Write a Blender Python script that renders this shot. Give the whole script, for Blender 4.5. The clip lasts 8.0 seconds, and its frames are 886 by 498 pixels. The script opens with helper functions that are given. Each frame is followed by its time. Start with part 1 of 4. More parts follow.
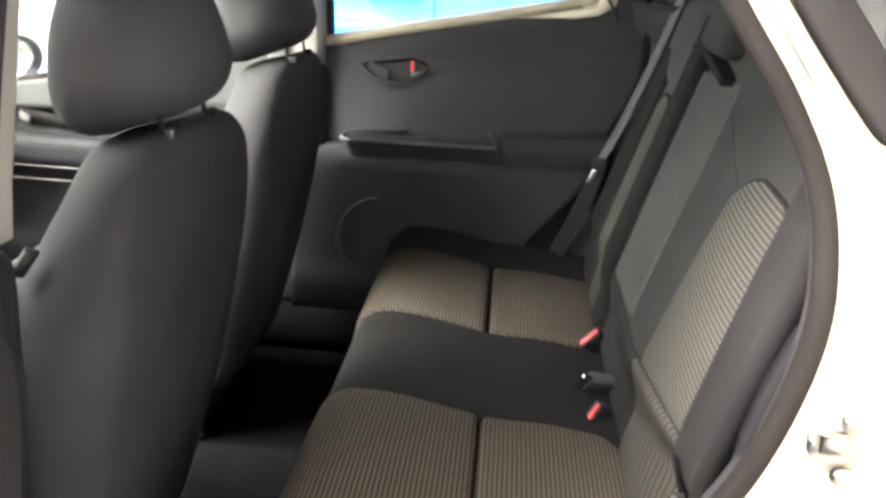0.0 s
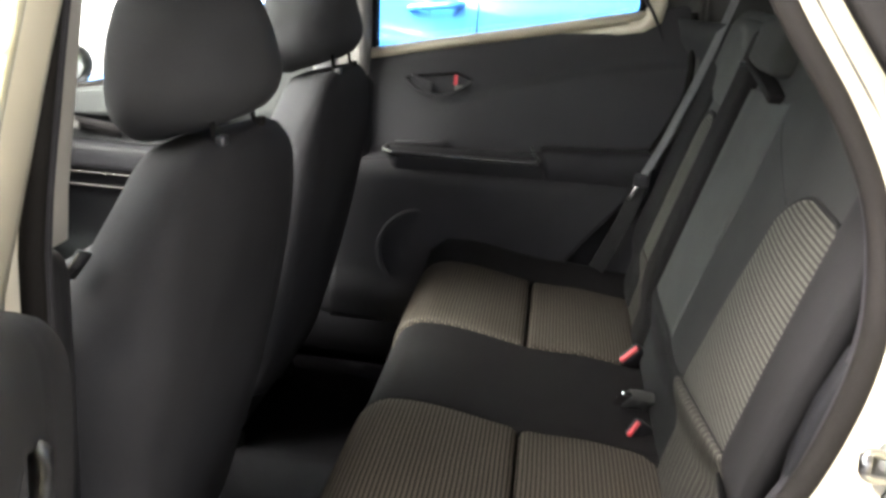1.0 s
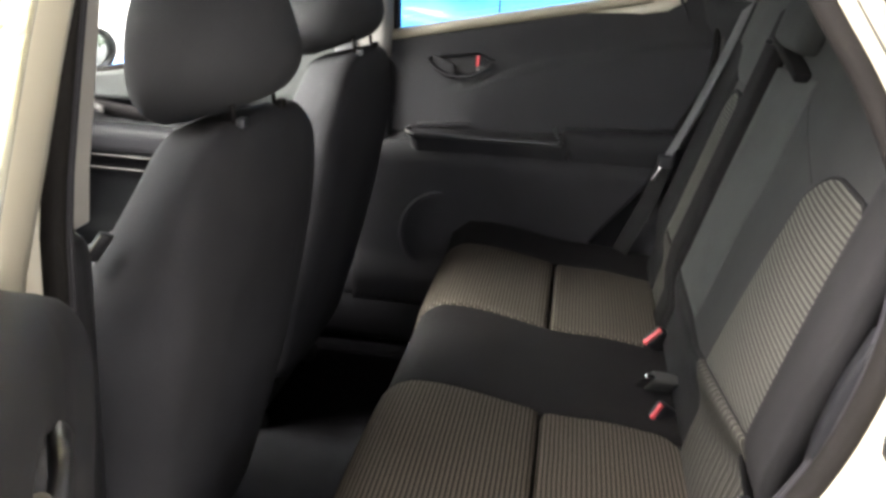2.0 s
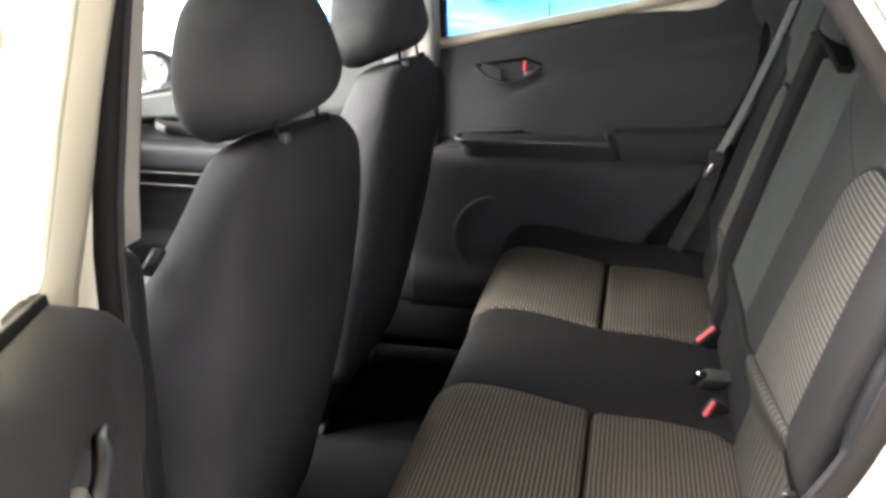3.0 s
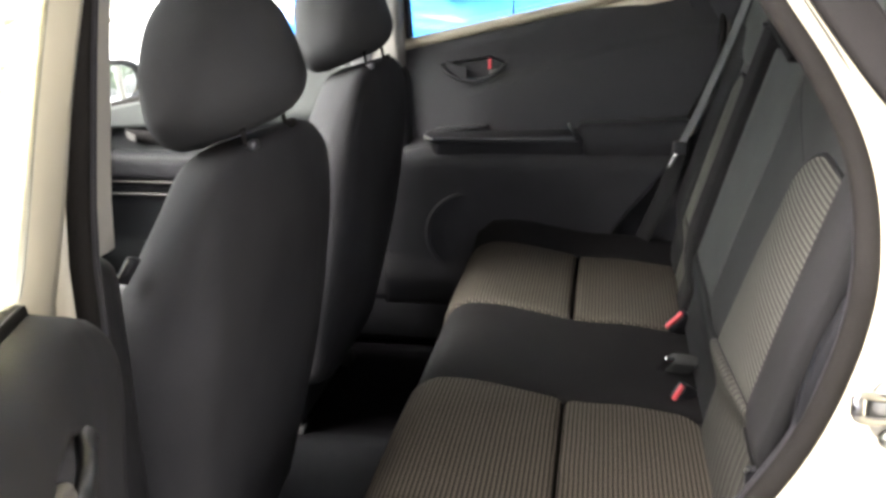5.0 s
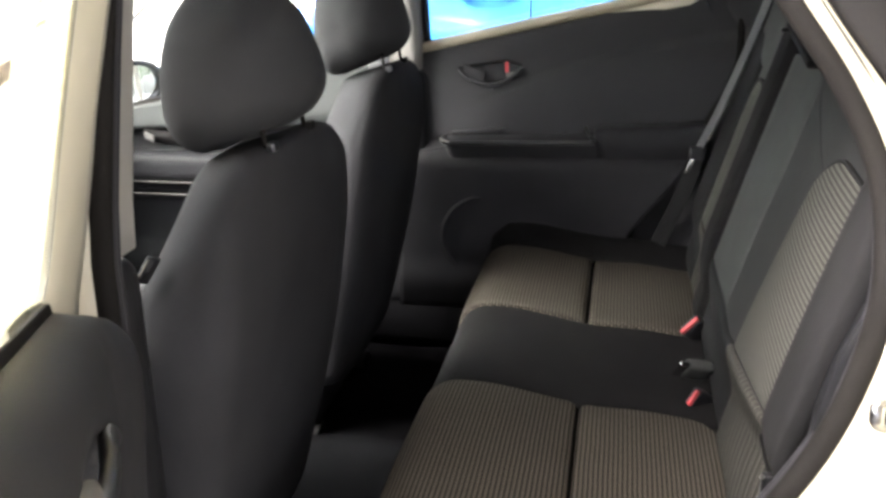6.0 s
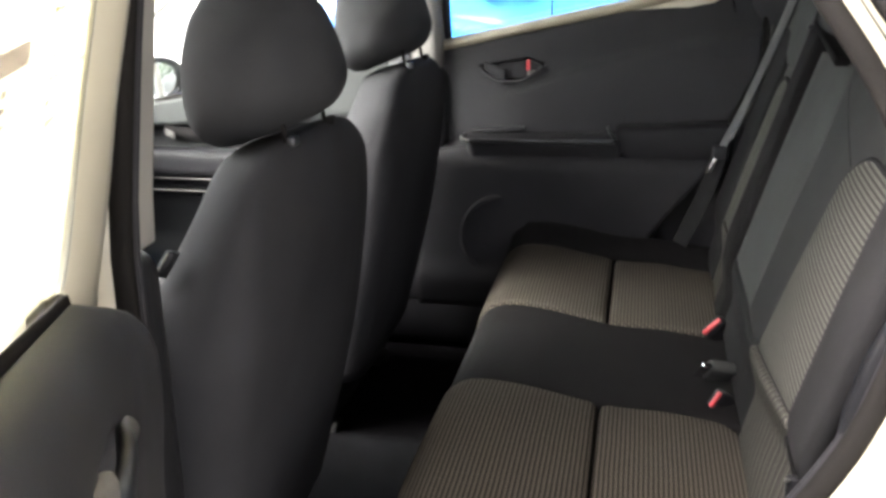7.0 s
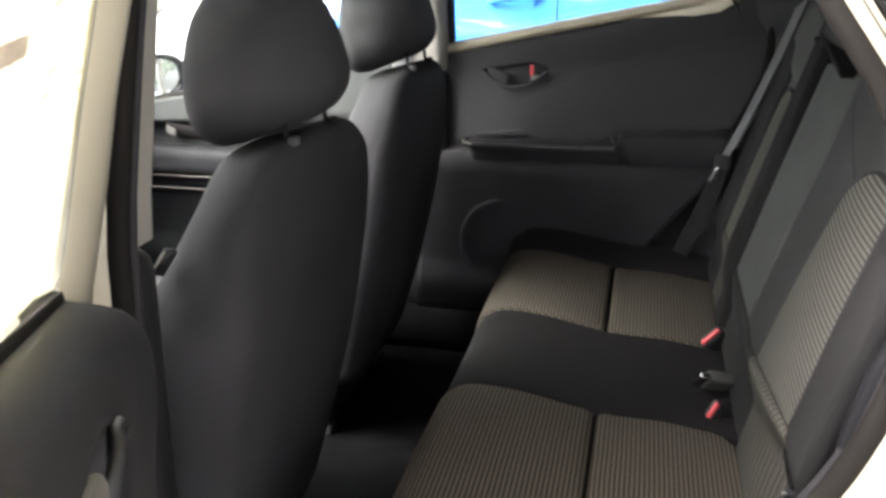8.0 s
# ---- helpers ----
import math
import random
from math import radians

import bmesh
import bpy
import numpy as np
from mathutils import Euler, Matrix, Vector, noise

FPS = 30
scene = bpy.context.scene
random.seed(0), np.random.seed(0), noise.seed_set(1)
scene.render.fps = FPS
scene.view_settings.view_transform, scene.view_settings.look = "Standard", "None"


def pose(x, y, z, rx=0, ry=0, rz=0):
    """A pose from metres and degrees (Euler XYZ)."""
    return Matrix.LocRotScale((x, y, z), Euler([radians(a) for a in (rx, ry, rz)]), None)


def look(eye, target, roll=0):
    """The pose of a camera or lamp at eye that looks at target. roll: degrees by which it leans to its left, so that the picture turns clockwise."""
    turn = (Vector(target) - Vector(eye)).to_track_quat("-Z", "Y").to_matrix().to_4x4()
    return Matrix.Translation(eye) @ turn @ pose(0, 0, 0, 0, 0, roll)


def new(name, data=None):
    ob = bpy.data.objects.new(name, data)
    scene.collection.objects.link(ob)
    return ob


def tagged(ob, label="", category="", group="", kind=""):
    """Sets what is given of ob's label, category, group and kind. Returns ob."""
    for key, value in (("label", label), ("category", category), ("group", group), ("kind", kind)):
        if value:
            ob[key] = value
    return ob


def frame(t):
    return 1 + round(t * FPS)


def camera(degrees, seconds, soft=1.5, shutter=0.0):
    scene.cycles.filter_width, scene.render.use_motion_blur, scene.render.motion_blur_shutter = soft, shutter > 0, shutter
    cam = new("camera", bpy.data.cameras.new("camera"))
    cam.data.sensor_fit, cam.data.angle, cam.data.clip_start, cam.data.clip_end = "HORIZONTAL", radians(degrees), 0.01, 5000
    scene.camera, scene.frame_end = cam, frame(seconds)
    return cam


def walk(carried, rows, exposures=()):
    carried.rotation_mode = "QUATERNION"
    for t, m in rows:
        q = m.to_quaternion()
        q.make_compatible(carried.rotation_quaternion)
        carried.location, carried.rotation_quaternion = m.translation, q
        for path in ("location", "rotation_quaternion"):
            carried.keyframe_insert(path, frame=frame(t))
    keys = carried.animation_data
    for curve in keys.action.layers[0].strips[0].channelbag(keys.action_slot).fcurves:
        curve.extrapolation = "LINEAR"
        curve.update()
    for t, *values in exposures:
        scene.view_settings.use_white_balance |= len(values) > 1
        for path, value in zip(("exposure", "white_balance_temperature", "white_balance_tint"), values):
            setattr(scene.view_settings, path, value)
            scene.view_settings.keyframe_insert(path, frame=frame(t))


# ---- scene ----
cam = camera(51.5, 8.0, soft=3.2)
PATH = [
    (0, (0.0, -1.412, 1.281), (-0.111, 0.485, 0.659), 3.8),
    (0.5, (-0.004, -1.418, 1.281), (-0.14, 0.488, 0.69), 3.6),
    (1, (-0.011, -1.416, 1.277), (-0.199, 0.484, 0.68), 4.4),
    (1.5, (-0.016, -1.409, 1.273), (-0.209, 0.479, 0.642), 4.6),
    (3, (0.028, -1.43, 1.284), (-0.354, 0.429, 0.653), 0.5),
    (3.5, (0.036, -1.441, 1.286), (-0.357, 0.415, 0.653), 0.1),
    (4, (0.046, -1.448, 1.287), (-0.314, 0.409, 0.639), -1.2),
    (5.5, (0.046, -1.461, 1.296), (-0.285, 0.408, 0.665), -1.1),
    (6, (0.042, -1.462, 1.296), (-0.322, 0.401, 0.665), -0.9),
    (6.5, (0.046, -1.46, 1.29), (-0.32, 0.399, 0.648), -1.8),
    (7, (0.037, -1.454, 1.288), (-0.365, 0.401, 0.659), -0.8),
    (7.5, (0.037, -1.451, 1.286), (-0.368, 0.399, 0.645), 0.3),
    (8, (0.035, -1.447, 1.287), (-0.366, 0.411, 0.664), 0.5),
]
EXPOSURES = [(0.0, 4.58, 6700, 14), (0.5, 4.48, 6700, 14), (1.0, 4.03, 6550, 12), (1.5, 3.93, 6550, 14), (3.0, 4.43, 6500, 14), (4.0, 4.53, 6500, 14), (5.5, 3.98, 6500, 14), (7.0, 3.98, 6450, 14), (8.0, 3.88, 6450, 14)]
walk(cam, [(t, look(eye, target, roll)) for t, eye, target, roll in PATH], EXPOSURES)


# ---- world and light: bright open sky with thin cloud ----
world = bpy.data.worlds.new("sky")
scene.world = world
world.use_nodes = True
wn, wl = world.node_tree.nodes, world.node_tree.links
sky = wn.new("ShaderNodeTexSky")
sky.sky_type, sky.sun_disc = "NISHITA", False
SUN_EL, SUN_AZ = 50.0, 235.0
sky.sun_elevation, sky.sun_rotation = radians(SUN_EL), radians(SUN_AZ)
sky.dust_density = 4.0
wn["Background"].inputs["Strength"].default_value = 0.15
haze = wn.new("ShaderNodeHueSaturation")  # thin cloud whitens the blue
haze.inputs["Saturation"].default_value = 0.35
wl.new(sky.outputs["Color"], haze.inputs["Color"])
wl.new(haze.outputs["Color"], wn["Background"].inputs["Color"])

sun = new("sun", bpy.data.lights.new("sun", "SUN"))
sun.data.energy, sun.data.angle, sun.data.color = 1.0, radians(60), (1.0, 0.95, 0.88)
sun.matrix_world = look((-5.27, -3.69, 7.66), (0, 0, 0))


# ---- materials ----
def material(name, base, rough=0.6, metal=0.0, vary=0.12, scale=8.0, grain=0.0, grain_scale=400.0, coat=0.0, sheen=0.0, fade=None, gloss=0.5):
    """Principled material with a slow and a fine colour variation and a fine relief."""
    m = bpy.data.materials.new(name)
    m.use_nodes = True
    n, l = m.node_tree.nodes, m.node_tree.links
    b = n["Principled BSDF"]
    b.inputs["Roughness"].default_value, b.inputs["Metallic"].default_value = rough, metal
    b.inputs["Coat Weight"].default_value, b.inputs["Sheen Weight"].default_value = coat, sheen
    b.inputs["Specular IOR Level"].default_value = gloss
    tc = n.new("ShaderNodeTexCoord")
    slow, fine = n.new("ShaderNodeTexNoise"), n.new("ShaderNodeTexNoise")
    slow.inputs["Scale"].default_value, fine.inputs["Scale"].default_value = scale, grain_scale
    slow.inputs["Detail"].default_value, fine.inputs["Detail"].default_value = 4.0, 2.0
    l.new(tc.outputs["Object"], slow.inputs["Vector"])
    l.new(tc.outputs["Object"], fine.inputs["Vector"])
    ramp = n.new("ShaderNodeValToRGB")
    lo, hi = 1 - vary, 1 + vary
    dark = fade or tuple(c * lo for c in base)
    ramp.color_ramp.elements[0].position, ramp.color_ramp.elements[1].position = 0.3, 0.7
    ramp.color_ramp.elements[0].color = (*dark, 1)
    ramp.color_ramp.elements[1].color = (*(min(1, c * hi) for c in base), 1)
    mix = n.new("ShaderNodeMix")
    mix.data_type = "FLOAT"
    mix.inputs["Factor"].default_value = 0.35
    l.new(slow.outputs["Fac"], mix.inputs["A"])
    l.new(fine.outputs["Fac"], mix.inputs["B"])
    l.new(mix.outputs["Result"], ramp.inputs["Fac"])
    l.new(ramp.outputs["Color"], b.inputs["Base Color"])
    if grain:
        bump = n.new("ShaderNodeBump")
        bump.inputs["Strength"].default_value, bump.inputs["Distance"].default_value = grain, 0.001
        l.new(fine.outputs["Fac"], bump.inputs["Height"])
        l.new(bump.outputs["Normal"], b.inputs["Normal"])
    return m


def striped(name, axis, period, light, dark, dash=0.0058):
    """Ribbed woven cloth: pale cords along y with short dark stitches, on a dark ground."""
    m = material(name, dark, 0.95, gloss=0.06)
    n, l = m.node_tree.nodes, m.node_tree.links
    b = n["Principled BSDF"]
    tc, sep = n.new("ShaderNodeTexCoord"), n.new("ShaderNodeSeparateXYZ")
    wob = n.new("ShaderNodeTexNoise")
    wob.inputs["Scale"].default_value = 14.0
    l.new(tc.outputs["Object"], wob.inputs["Vector"])
    l.new(tc.outputs["Object"], sep.inputs["Vector"])

    def math_node(op, a, bb=None, c=None):
        k = n.new("ShaderNodeMath")
        k.operation = op
        for i, v in enumerate((a, bb, c)):
            if v is None:
                continue
            if isinstance(v, (int, float)):
                k.inputs[i].default_value = v
            else:
                l.new(v, k.inputs[i])
        return k.outputs[0]

    run = math_node("MULTIPLY_ADD", wob.outputs["Fac"], 0.0016, sep.outputs[axis])
    cord = math_node("MULTIPLY_ADD", math_node("SINE", math_node("MULTIPLY", run, 2 * math.pi / period)), 0.5, 0.5)
    cord = math_node("SMOOTH_MIN", math_node("MULTIPLY", cord, 1.6), 1.0, 0.2)
    shift = math_node("MULTIPLY", math_node("FLOOR", math_node("DIVIDE", run, period)), 2.4)
    stitch = math_node("MULTIPLY_ADD", math_node("SINE", math_node("MULTIPLY_ADD", sep.outputs["Y"], 2 * math.pi / dash, shift)), 0.5, 0.5)
    weave = math_node("MULTIPLY", cord, math_node("MULTIPLY_ADD", stitch, 0.72, 0.30))
    fuzz = n.new("ShaderNodeTexNoise")
    fuzz.inputs["Scale"].default_value = 700.0
    l.new(tc.outputs["Object"], fuzz.inputs["Vector"])
    weave = math_node("MULTIPLY", weave, math_node("MULTIPLY_ADD", fuzz.outputs["Fac"], 0.7, 0.65))
    ramp = n.new("ShaderNodeValToRGB")
    ramp.color_ramp.elements[0].color, ramp.color_ramp.elements[1].color = (*dark, 1), (*light, 1)
    ramp.color_ramp.elements[0].position, ramp.color_ramp.elements[1].position = 0.12, 0.95
    l.new(weave, ramp.inputs["Fac"])
    l.new(ramp.outputs["Color"], b.inputs["Base Color"])
    bump = n.new("ShaderNodeBump")
    bump.inputs["Strength"].default_value, bump.inputs["Distance"].default_value = 0.25, 0.0010
    l.new(weave, bump.inputs["Height"])
    l.new(bump.outputs["Normal"], b.inputs["Normal"])
    return m


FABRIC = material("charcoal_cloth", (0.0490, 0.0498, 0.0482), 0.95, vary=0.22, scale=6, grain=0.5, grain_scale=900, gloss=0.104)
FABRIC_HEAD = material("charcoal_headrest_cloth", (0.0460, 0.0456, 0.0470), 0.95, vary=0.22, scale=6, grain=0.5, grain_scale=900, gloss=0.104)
# shaded copy of the charcoal cloth, for the backrest beside the middle panel
FABRIC_SHADED = material("charcoal_cloth_shaded", (0.0325, 0.0328, 0.0320), 0.95, vary=0.22, scale=6, grain=0.5, grain_scale=900, gloss=0.09)
# charcoal cloth darkened in colour for shade on the bolsters and middle roll
FABRIC_SIDE = material("charcoal_cloth_darkened", (0.0175, 0.0170, 0.0174), 0.95, vary=0.22, scale=6, grain=0.5, grain_scale=900, gloss=0.07)
FABRIC_BACK = material("charcoal_seat_back", (0.0385, 0.0375, 0.0400), 0.95, vary=0.28, scale=5, grain=0.5, grain_scale=900, gloss=0.09)
STRIPE_SEAT = striped("ribbed_cloth_seat", "X", 0.0064, (0.116, 0.099, 0.080), (0.0150, 0.0136, 0.0118))
STRIPE_BACK = striped("ribbed_cloth_back", "Z", 0.0064, (0.122, 0.119, 0.105), (0.0270, 0.0266, 0.0236))
STRIPE_LOW = striped("ribbed_cloth_lumbar", "Y", 0.0070, (0.100, 0.095, 0.082), (0.0170, 0.0163, 0.0146), 0.9)
PLASTIC = material("black_plastic", (0.0150, 0.0148, 0.0165), 0.5, vary=0.15, scale=10, grain=0.35, grain_scale=1100, gloss=0.286)
PLASTIC_SOFT = material("charcoal_door_trim", (0.0255, 0.0248, 0.0268), 0.55, vary=0.12, scale=6, grain=0.4, grain_scale=900, gloss=0.22)
LOWER = material("black_lower_trim", (0.0230, 0.0222, 0.0242), 0.7, vary=0.15, scale=8, grain=0.35, grain_scale=1000, gloss=0.156)
# black trim darkened in colour to stand for shade
TRIM_SHADED = material("black_trim_shaded", (0.0085, 0.0084, 0.0096), 0.6, vary=0.15, scale=10, grain=0.35, grain_scale=1100, gloss=0.14)
HANDLE = material("satin_black_plastic", (0.020, 0.0195, 0.021), 0.36, vary=0.1, scale=12, gloss=0.45)
GLOSS_BLACK = material("gloss_black", (0.0163, 0.0163, 0.0177), 0.30, vary=0.1, coat=0.3)
PAD = material("black_cloth", (0.0115, 0.0106, 0.0108), 0.95, vary=0.2, scale=7, grain=0.5, grain_scale=900, gloss=0.078)
DARK_STEEL = material("black_painted_steel", (0.0109, 0.0109, 0.0109), 0.5, 0.0, vary=0.2)
RUBBER = material("black_rubber", (0.0105, 0.0094, 0.0088), 0.75, vary=0.15, scale=12, grain=0.2, gloss=0.10)
DOOR_SEAL = material("dusty_brown_rubber", (0.0110, 0.0096, 0.0088), 0.75, vary=0.15, scale=12, grain=0.2, gloss=0.12)
SEAL_LIP = material("grey_seal_lip", (0.020, 0.019, 0.022), 0.55, vary=0.1, scale=20, gloss=0.3)
CHANNEL = material("grey_green_rubber", (0.085, 0.095, 0.090), 0.6, vary=0.1, scale=20, gloss=0.3)
TRIM_GREY = material("grey_pillar_trim", (0.2720, 0.2584, 0.2380), 0.7, vary=0.06, grain=0.25, grain_scale=800)
HEADLINER = material("pale_headliner", (0.55, 0.53, 0.48), 0.95, vary=0.06, grain=0.3, grain_scale=700)
PAINT = material("white_paint", (0.52, 0.480, 0.375), 0.3, vary=0.02, scale=3, coat=0.5)
BLUE = material("blue_paint", (0.036, 0.205, 0.57), 0.22, vary=0.05, scale=2, coat=1.0)
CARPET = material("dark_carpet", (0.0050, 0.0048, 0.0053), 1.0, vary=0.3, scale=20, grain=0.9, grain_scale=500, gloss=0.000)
WEBBING = material("black_webbing", (0.105, 0.105, 0.109), 0.75, vary=0.12, scale=30, grain=0.6, grain_scale=600, gloss=0.260)
PILLAR_DARK = material("dark_pillar_trim", (0.0560, 0.0540, 0.0520), 0.7, vary=0.08, grain=0.25, grain_scale=800, gloss=0.260)
# the car's cream paint with shade put into its colour, for the belt rail
SHADED_CREAM = material("cream_paint_shaded", (0.42, 0.375, 0.28), 0.5, vary=0.05, scale=5)
DOOR_GREY = material("grey_upper_trim", (0.034, 0.037, 0.036), 0.7, vary=0.08, grain=0.25, grain_scale=800, gloss=0.325)
LEVER_GREY = material("grey_lever", (0.1156, 0.1088, 0.1020), 0.55, vary=0.08, gloss=0.390)
CHROME = material("chrome", (0.72, 0.72, 0.72), 0.18, 1.0, vary=0.04)
DARK_CHROME = material("satin_chrome", (0.17, 0.17, 0.18), 0.30, 1.0, vary=0.1, scale=40)
STEEL = material("zinc_plated_steel", (0.27, 0.265, 0.25), 0.32, 1.0, vary=0.1, scale=60)
RED = material("red_plastic", (0.52, 0.048, 0.060), 0.45, vary=0.08)
THREAD = material("pale_thread", (0.20, 0.19, 0.16), 0.9, vary=0.2, scale=300)
CONCRETE = material("grey_concrete", (0.18, 0.178, 0.172), 0.9, vary=0.14, scale=1.2, grain=0.4, grain_scale=120)
PLASTER = material("white_plaster", (0.78, 0.755, 0.69), 0.9, vary=0.05, scale=1.5, grain=0.2, grain_scale=90)
DECK = material("grey_white_deck", (0.42, 0.41, 0.39), 0.7, vary=0.08, scale=1.5, grain=0.2, grain_scale=90)
PAPER = material("cream_paper", (0.78, 0.73, 0.57), 0.85, vary=0.05, scale=9)
INK = material("pale_mauve_ink", (0.56, 0.51, 0.53), 0.85, vary=0.1, scale=40)
FAINT_INK = material("faint_tan_ink", (0.76, 0.72, 0.60), 0.85, vary=0.1, scale=40)
TYRE = material("tyre_rubber", (0.02, 0.02, 0.02), 0.85, vary=0.2, grain=0.3)
ALLOY = material("silver_alloy", (0.55, 0.55, 0.56), 0.3, 1.0, vary=0.05)
MIRROR = material("mirror_glass", (0.85, 0.87, 0.86), 0.02, 1.0, vary=0.01)
FOLIAGE = material("green_leaves", (0.045, 0.068, 0.034), 0.6, vary=0.4, scale=3)
BARK = material("bark", (0.12, 0.09, 0.06), 0.9, vary=0.3, scale=12)


def glass(name, tint, rough=0.0, bend=1.45):
    m = bpy.data.materials.new(name)
    m.use_nodes = True
    b = m.node_tree.nodes["Principled BSDF"]
    b.inputs["Base Color"].default_value = (*tint, 1)
    b.inputs["Transmission Weight"].default_value, b.inputs["Roughness"].default_value, b.inputs["IOR"].default_value = 1.0, rough, bend
    return m


def translucent(m, amount, through_colour):
    """Lets light through a thin sheet."""
    n, l = m.node_tree.nodes, m.node_tree.links
    b = n["Principled BSDF"]
    tr, mix = n.new("ShaderNodeBsdfTranslucent"), n.new("ShaderNodeMixShader")
    tr.inputs["Color"].default_value = (*through_colour, 1)
    mix.inputs[0].default_value = amount
    l.new(b.outputs[0], mix.inputs[1])
    l.new(tr.outputs[0], mix.inputs[2])
    l.new(mix.outputs[0], n["Material Output"].inputs["Surface"])


translucent(PAPER, 0.75, (0.93, 0.90, 0.74))
translucent(INK, 0.7, (0.55, 0.51, 0.53))
translucent(FAINT_INK, 0.75, (0.82, 0.79, 0.68))
GLASS = glass("clear_car_glass", (0.93, 0.97, 0.95))
SCREEN = glass("green_tinted_glass", (0.84, 0.95, 0.88))
# darkened glass for the near front pane, added to hold back light
TINT = glass("light_cut_glass", (0.16, 0.15, 0.13), 0.02, 1.22)


# ---- mesh helpers ----
def part(name, bm, mat, parent=None, label="", smooth=True):
    me = bpy.data.meshes.new(name)
    bmesh.ops.recalc_face_normals(bm, faces=bm.faces[:])
    if smooth:
        for f in bm.faces:
            f.smooth = True
    bm.to_mesh(me)
    bm.free()
    me.materials.append(mat)
    ob = new(name, me)
    if parent:
        ob.parent = parent
    if label:
        ob["label"] = label
    return ob


def thing(name, label, category, group="", kind="", at=(0, 0, 0)):
    ob = new(name)
    ob.location = at
    ob.empty_display_size = 0.1
    return tagged(ob, label, category, group, kind)


def rounded(size, r, n=(6, 6, 6), at=(0, 0, 0), shape=None):
    """A box of that size with rounded edges, its sides divided n times, bent by shape(x, y, z)."""
    axes = []
    for s, k in zip(size, n):
        h, rr = s / 2, min(r, s / 2 * 0.999)
        mid = [-(h - rr) + 2 * (h - rr) * i / k for i in range(k + 1)]
        axes.append([-h, -h + rr * 0.12, -h + rr * 0.45] + mid + [h - rr * 0.45, h - rr * 0.12, h])
    bm, cache = bmesh.new(), {}
    half = [s / 2 for s in size]

    def vert(i, j, k):
        key = (i, j, k)
        if key not in cache:
            p = Vector((axes[0][i], axes[1][j], axes[2][k]))
            q = Vector([max(-(h - min(r, h * 0.999)), min(h - min(r, h * 0.999), c)) for c, h in zip(p, half)])
            d = p - q
            if d.length > 1e-9:
                p = q + d.normalized() * min(r, *half)
            p = p + Vector(at)
            if shape:
                p = Vector(shape(*p))
            cache[key] = bm.verts.new(p)
        return cache[key]

    nx, ny, nz = (len(a) - 1 for a in axes)
    for fixed, na, nb in ((0, ny, nz), (1, nx, nz), (2, nx, ny)):
        for end in (0, (nx, ny, nz)[fixed]):
            for a in range(na):
                for b in range(nb):
                    quad = []
                    for da, db in ((0, 0), (1, 0), (1, 1), (0, 1)):
                        idx = [a + da, b + db]
                        idx.insert(fixed, end)
                        quad.append(vert(*idx))
                    bm.faces.new(quad)
    return bm


def spline(ctrl, n, closed=False):
    """n points for each stretch of a smooth curve through the control points."""
    c, out = [Vector(p) for p in ctrl], []
    m = len(c)
    for i in range(m if closed else m - 1):
        if closed:
            p0, p1, p2, p3 = c[i - 1], c[i], c[(i + 1) % m], c[(i + 2) % m]
        else:
            p0, p1, p2, p3 = c[max(0, i - 1)], c[i], c[i + 1], c[min(m - 1, i + 2)]
        for k in range(n):
            t = k / n
            out.append(0.5 * (2 * p1 + (p2 - p0) * t + (2 * p0 - 5 * p1 + 4 * p2 - p3) * t * t + (3 * p1 - p0 - 3 * p2 + p3) * t ** 3))
    if not closed:
        out.append(c[-1])
    return out


def loft(rings, wrap=True, cap=False, close=False):
    bm = bmesh.new()
    vs = [[bm.verts.new(p) for p in ring] for ring in rings]
    m = len(vs[0])
    pairs = list(zip(vs, vs[1:])) + ([(vs[-1], vs[0])] if close else [])
    for a, b in pairs:
        for i in range(m if wrap else m - 1):
            bm.faces.new((a[i], a[(i + 1) % m], b[(i + 1) % m], b[i]))
    if cap:
        bm.faces.new(vs[0][::-1])
        bm.faces.new(vs[-1])
    return bm


def tube(path, r, sides=10, closed=False, flat=1.0):
    """A round bar along the path; flat squeezes it along z of its section."""
    path = [Vector(p) for p in path]
    rings = []
    for i, p in enumerate(path):
        a = path[i - 1] if (i or closed) else p
        b = path[(i + 1) % len(path)] if (i + 1 < len(path) or closed) else p
        d = (b - a).normalized()
        u = d.cross(Vector((0, 1, 0)))
        if u.length < 1e-3:
            u = d.cross(Vector((1, 0, 0)))
        u.normalize()
        w = d.cross(u).normalized()
        rings.append([p + r * (math.cos(t) * u + flat * math.sin(t) * w) for t in (2 * math.pi * k / sides for k in range(sides))])
    return loft(rings, True, not closed, closed)


def strap(path, wide, thick, across):
    """A flat band along the path; across: the direction of its width."""
    path = [Vector(p) for p in path]
    rings = []
    for i, p in enumerate(path):
        d = (path[min(i + 1, len(path) - 1)] - path[max(0, i - 1)]).normalized()
        u = Vector(across)
        u = (u - u.dot(d) * d).normalized()
        w = d.cross(u).normalized()
        h, k = wide / 2, thick / 2
        rings.append([p + a * u + b * w for a, b in ((-h, -k * 0.5), (-h * 0.96, -k), (h * 0.96, -k), (h, -k * 0.5), (h, k * 0.5), (h * 0.96, k), (-h * 0.96, k), (-h, k * 0.5))])
    return loft(rings, True, True)


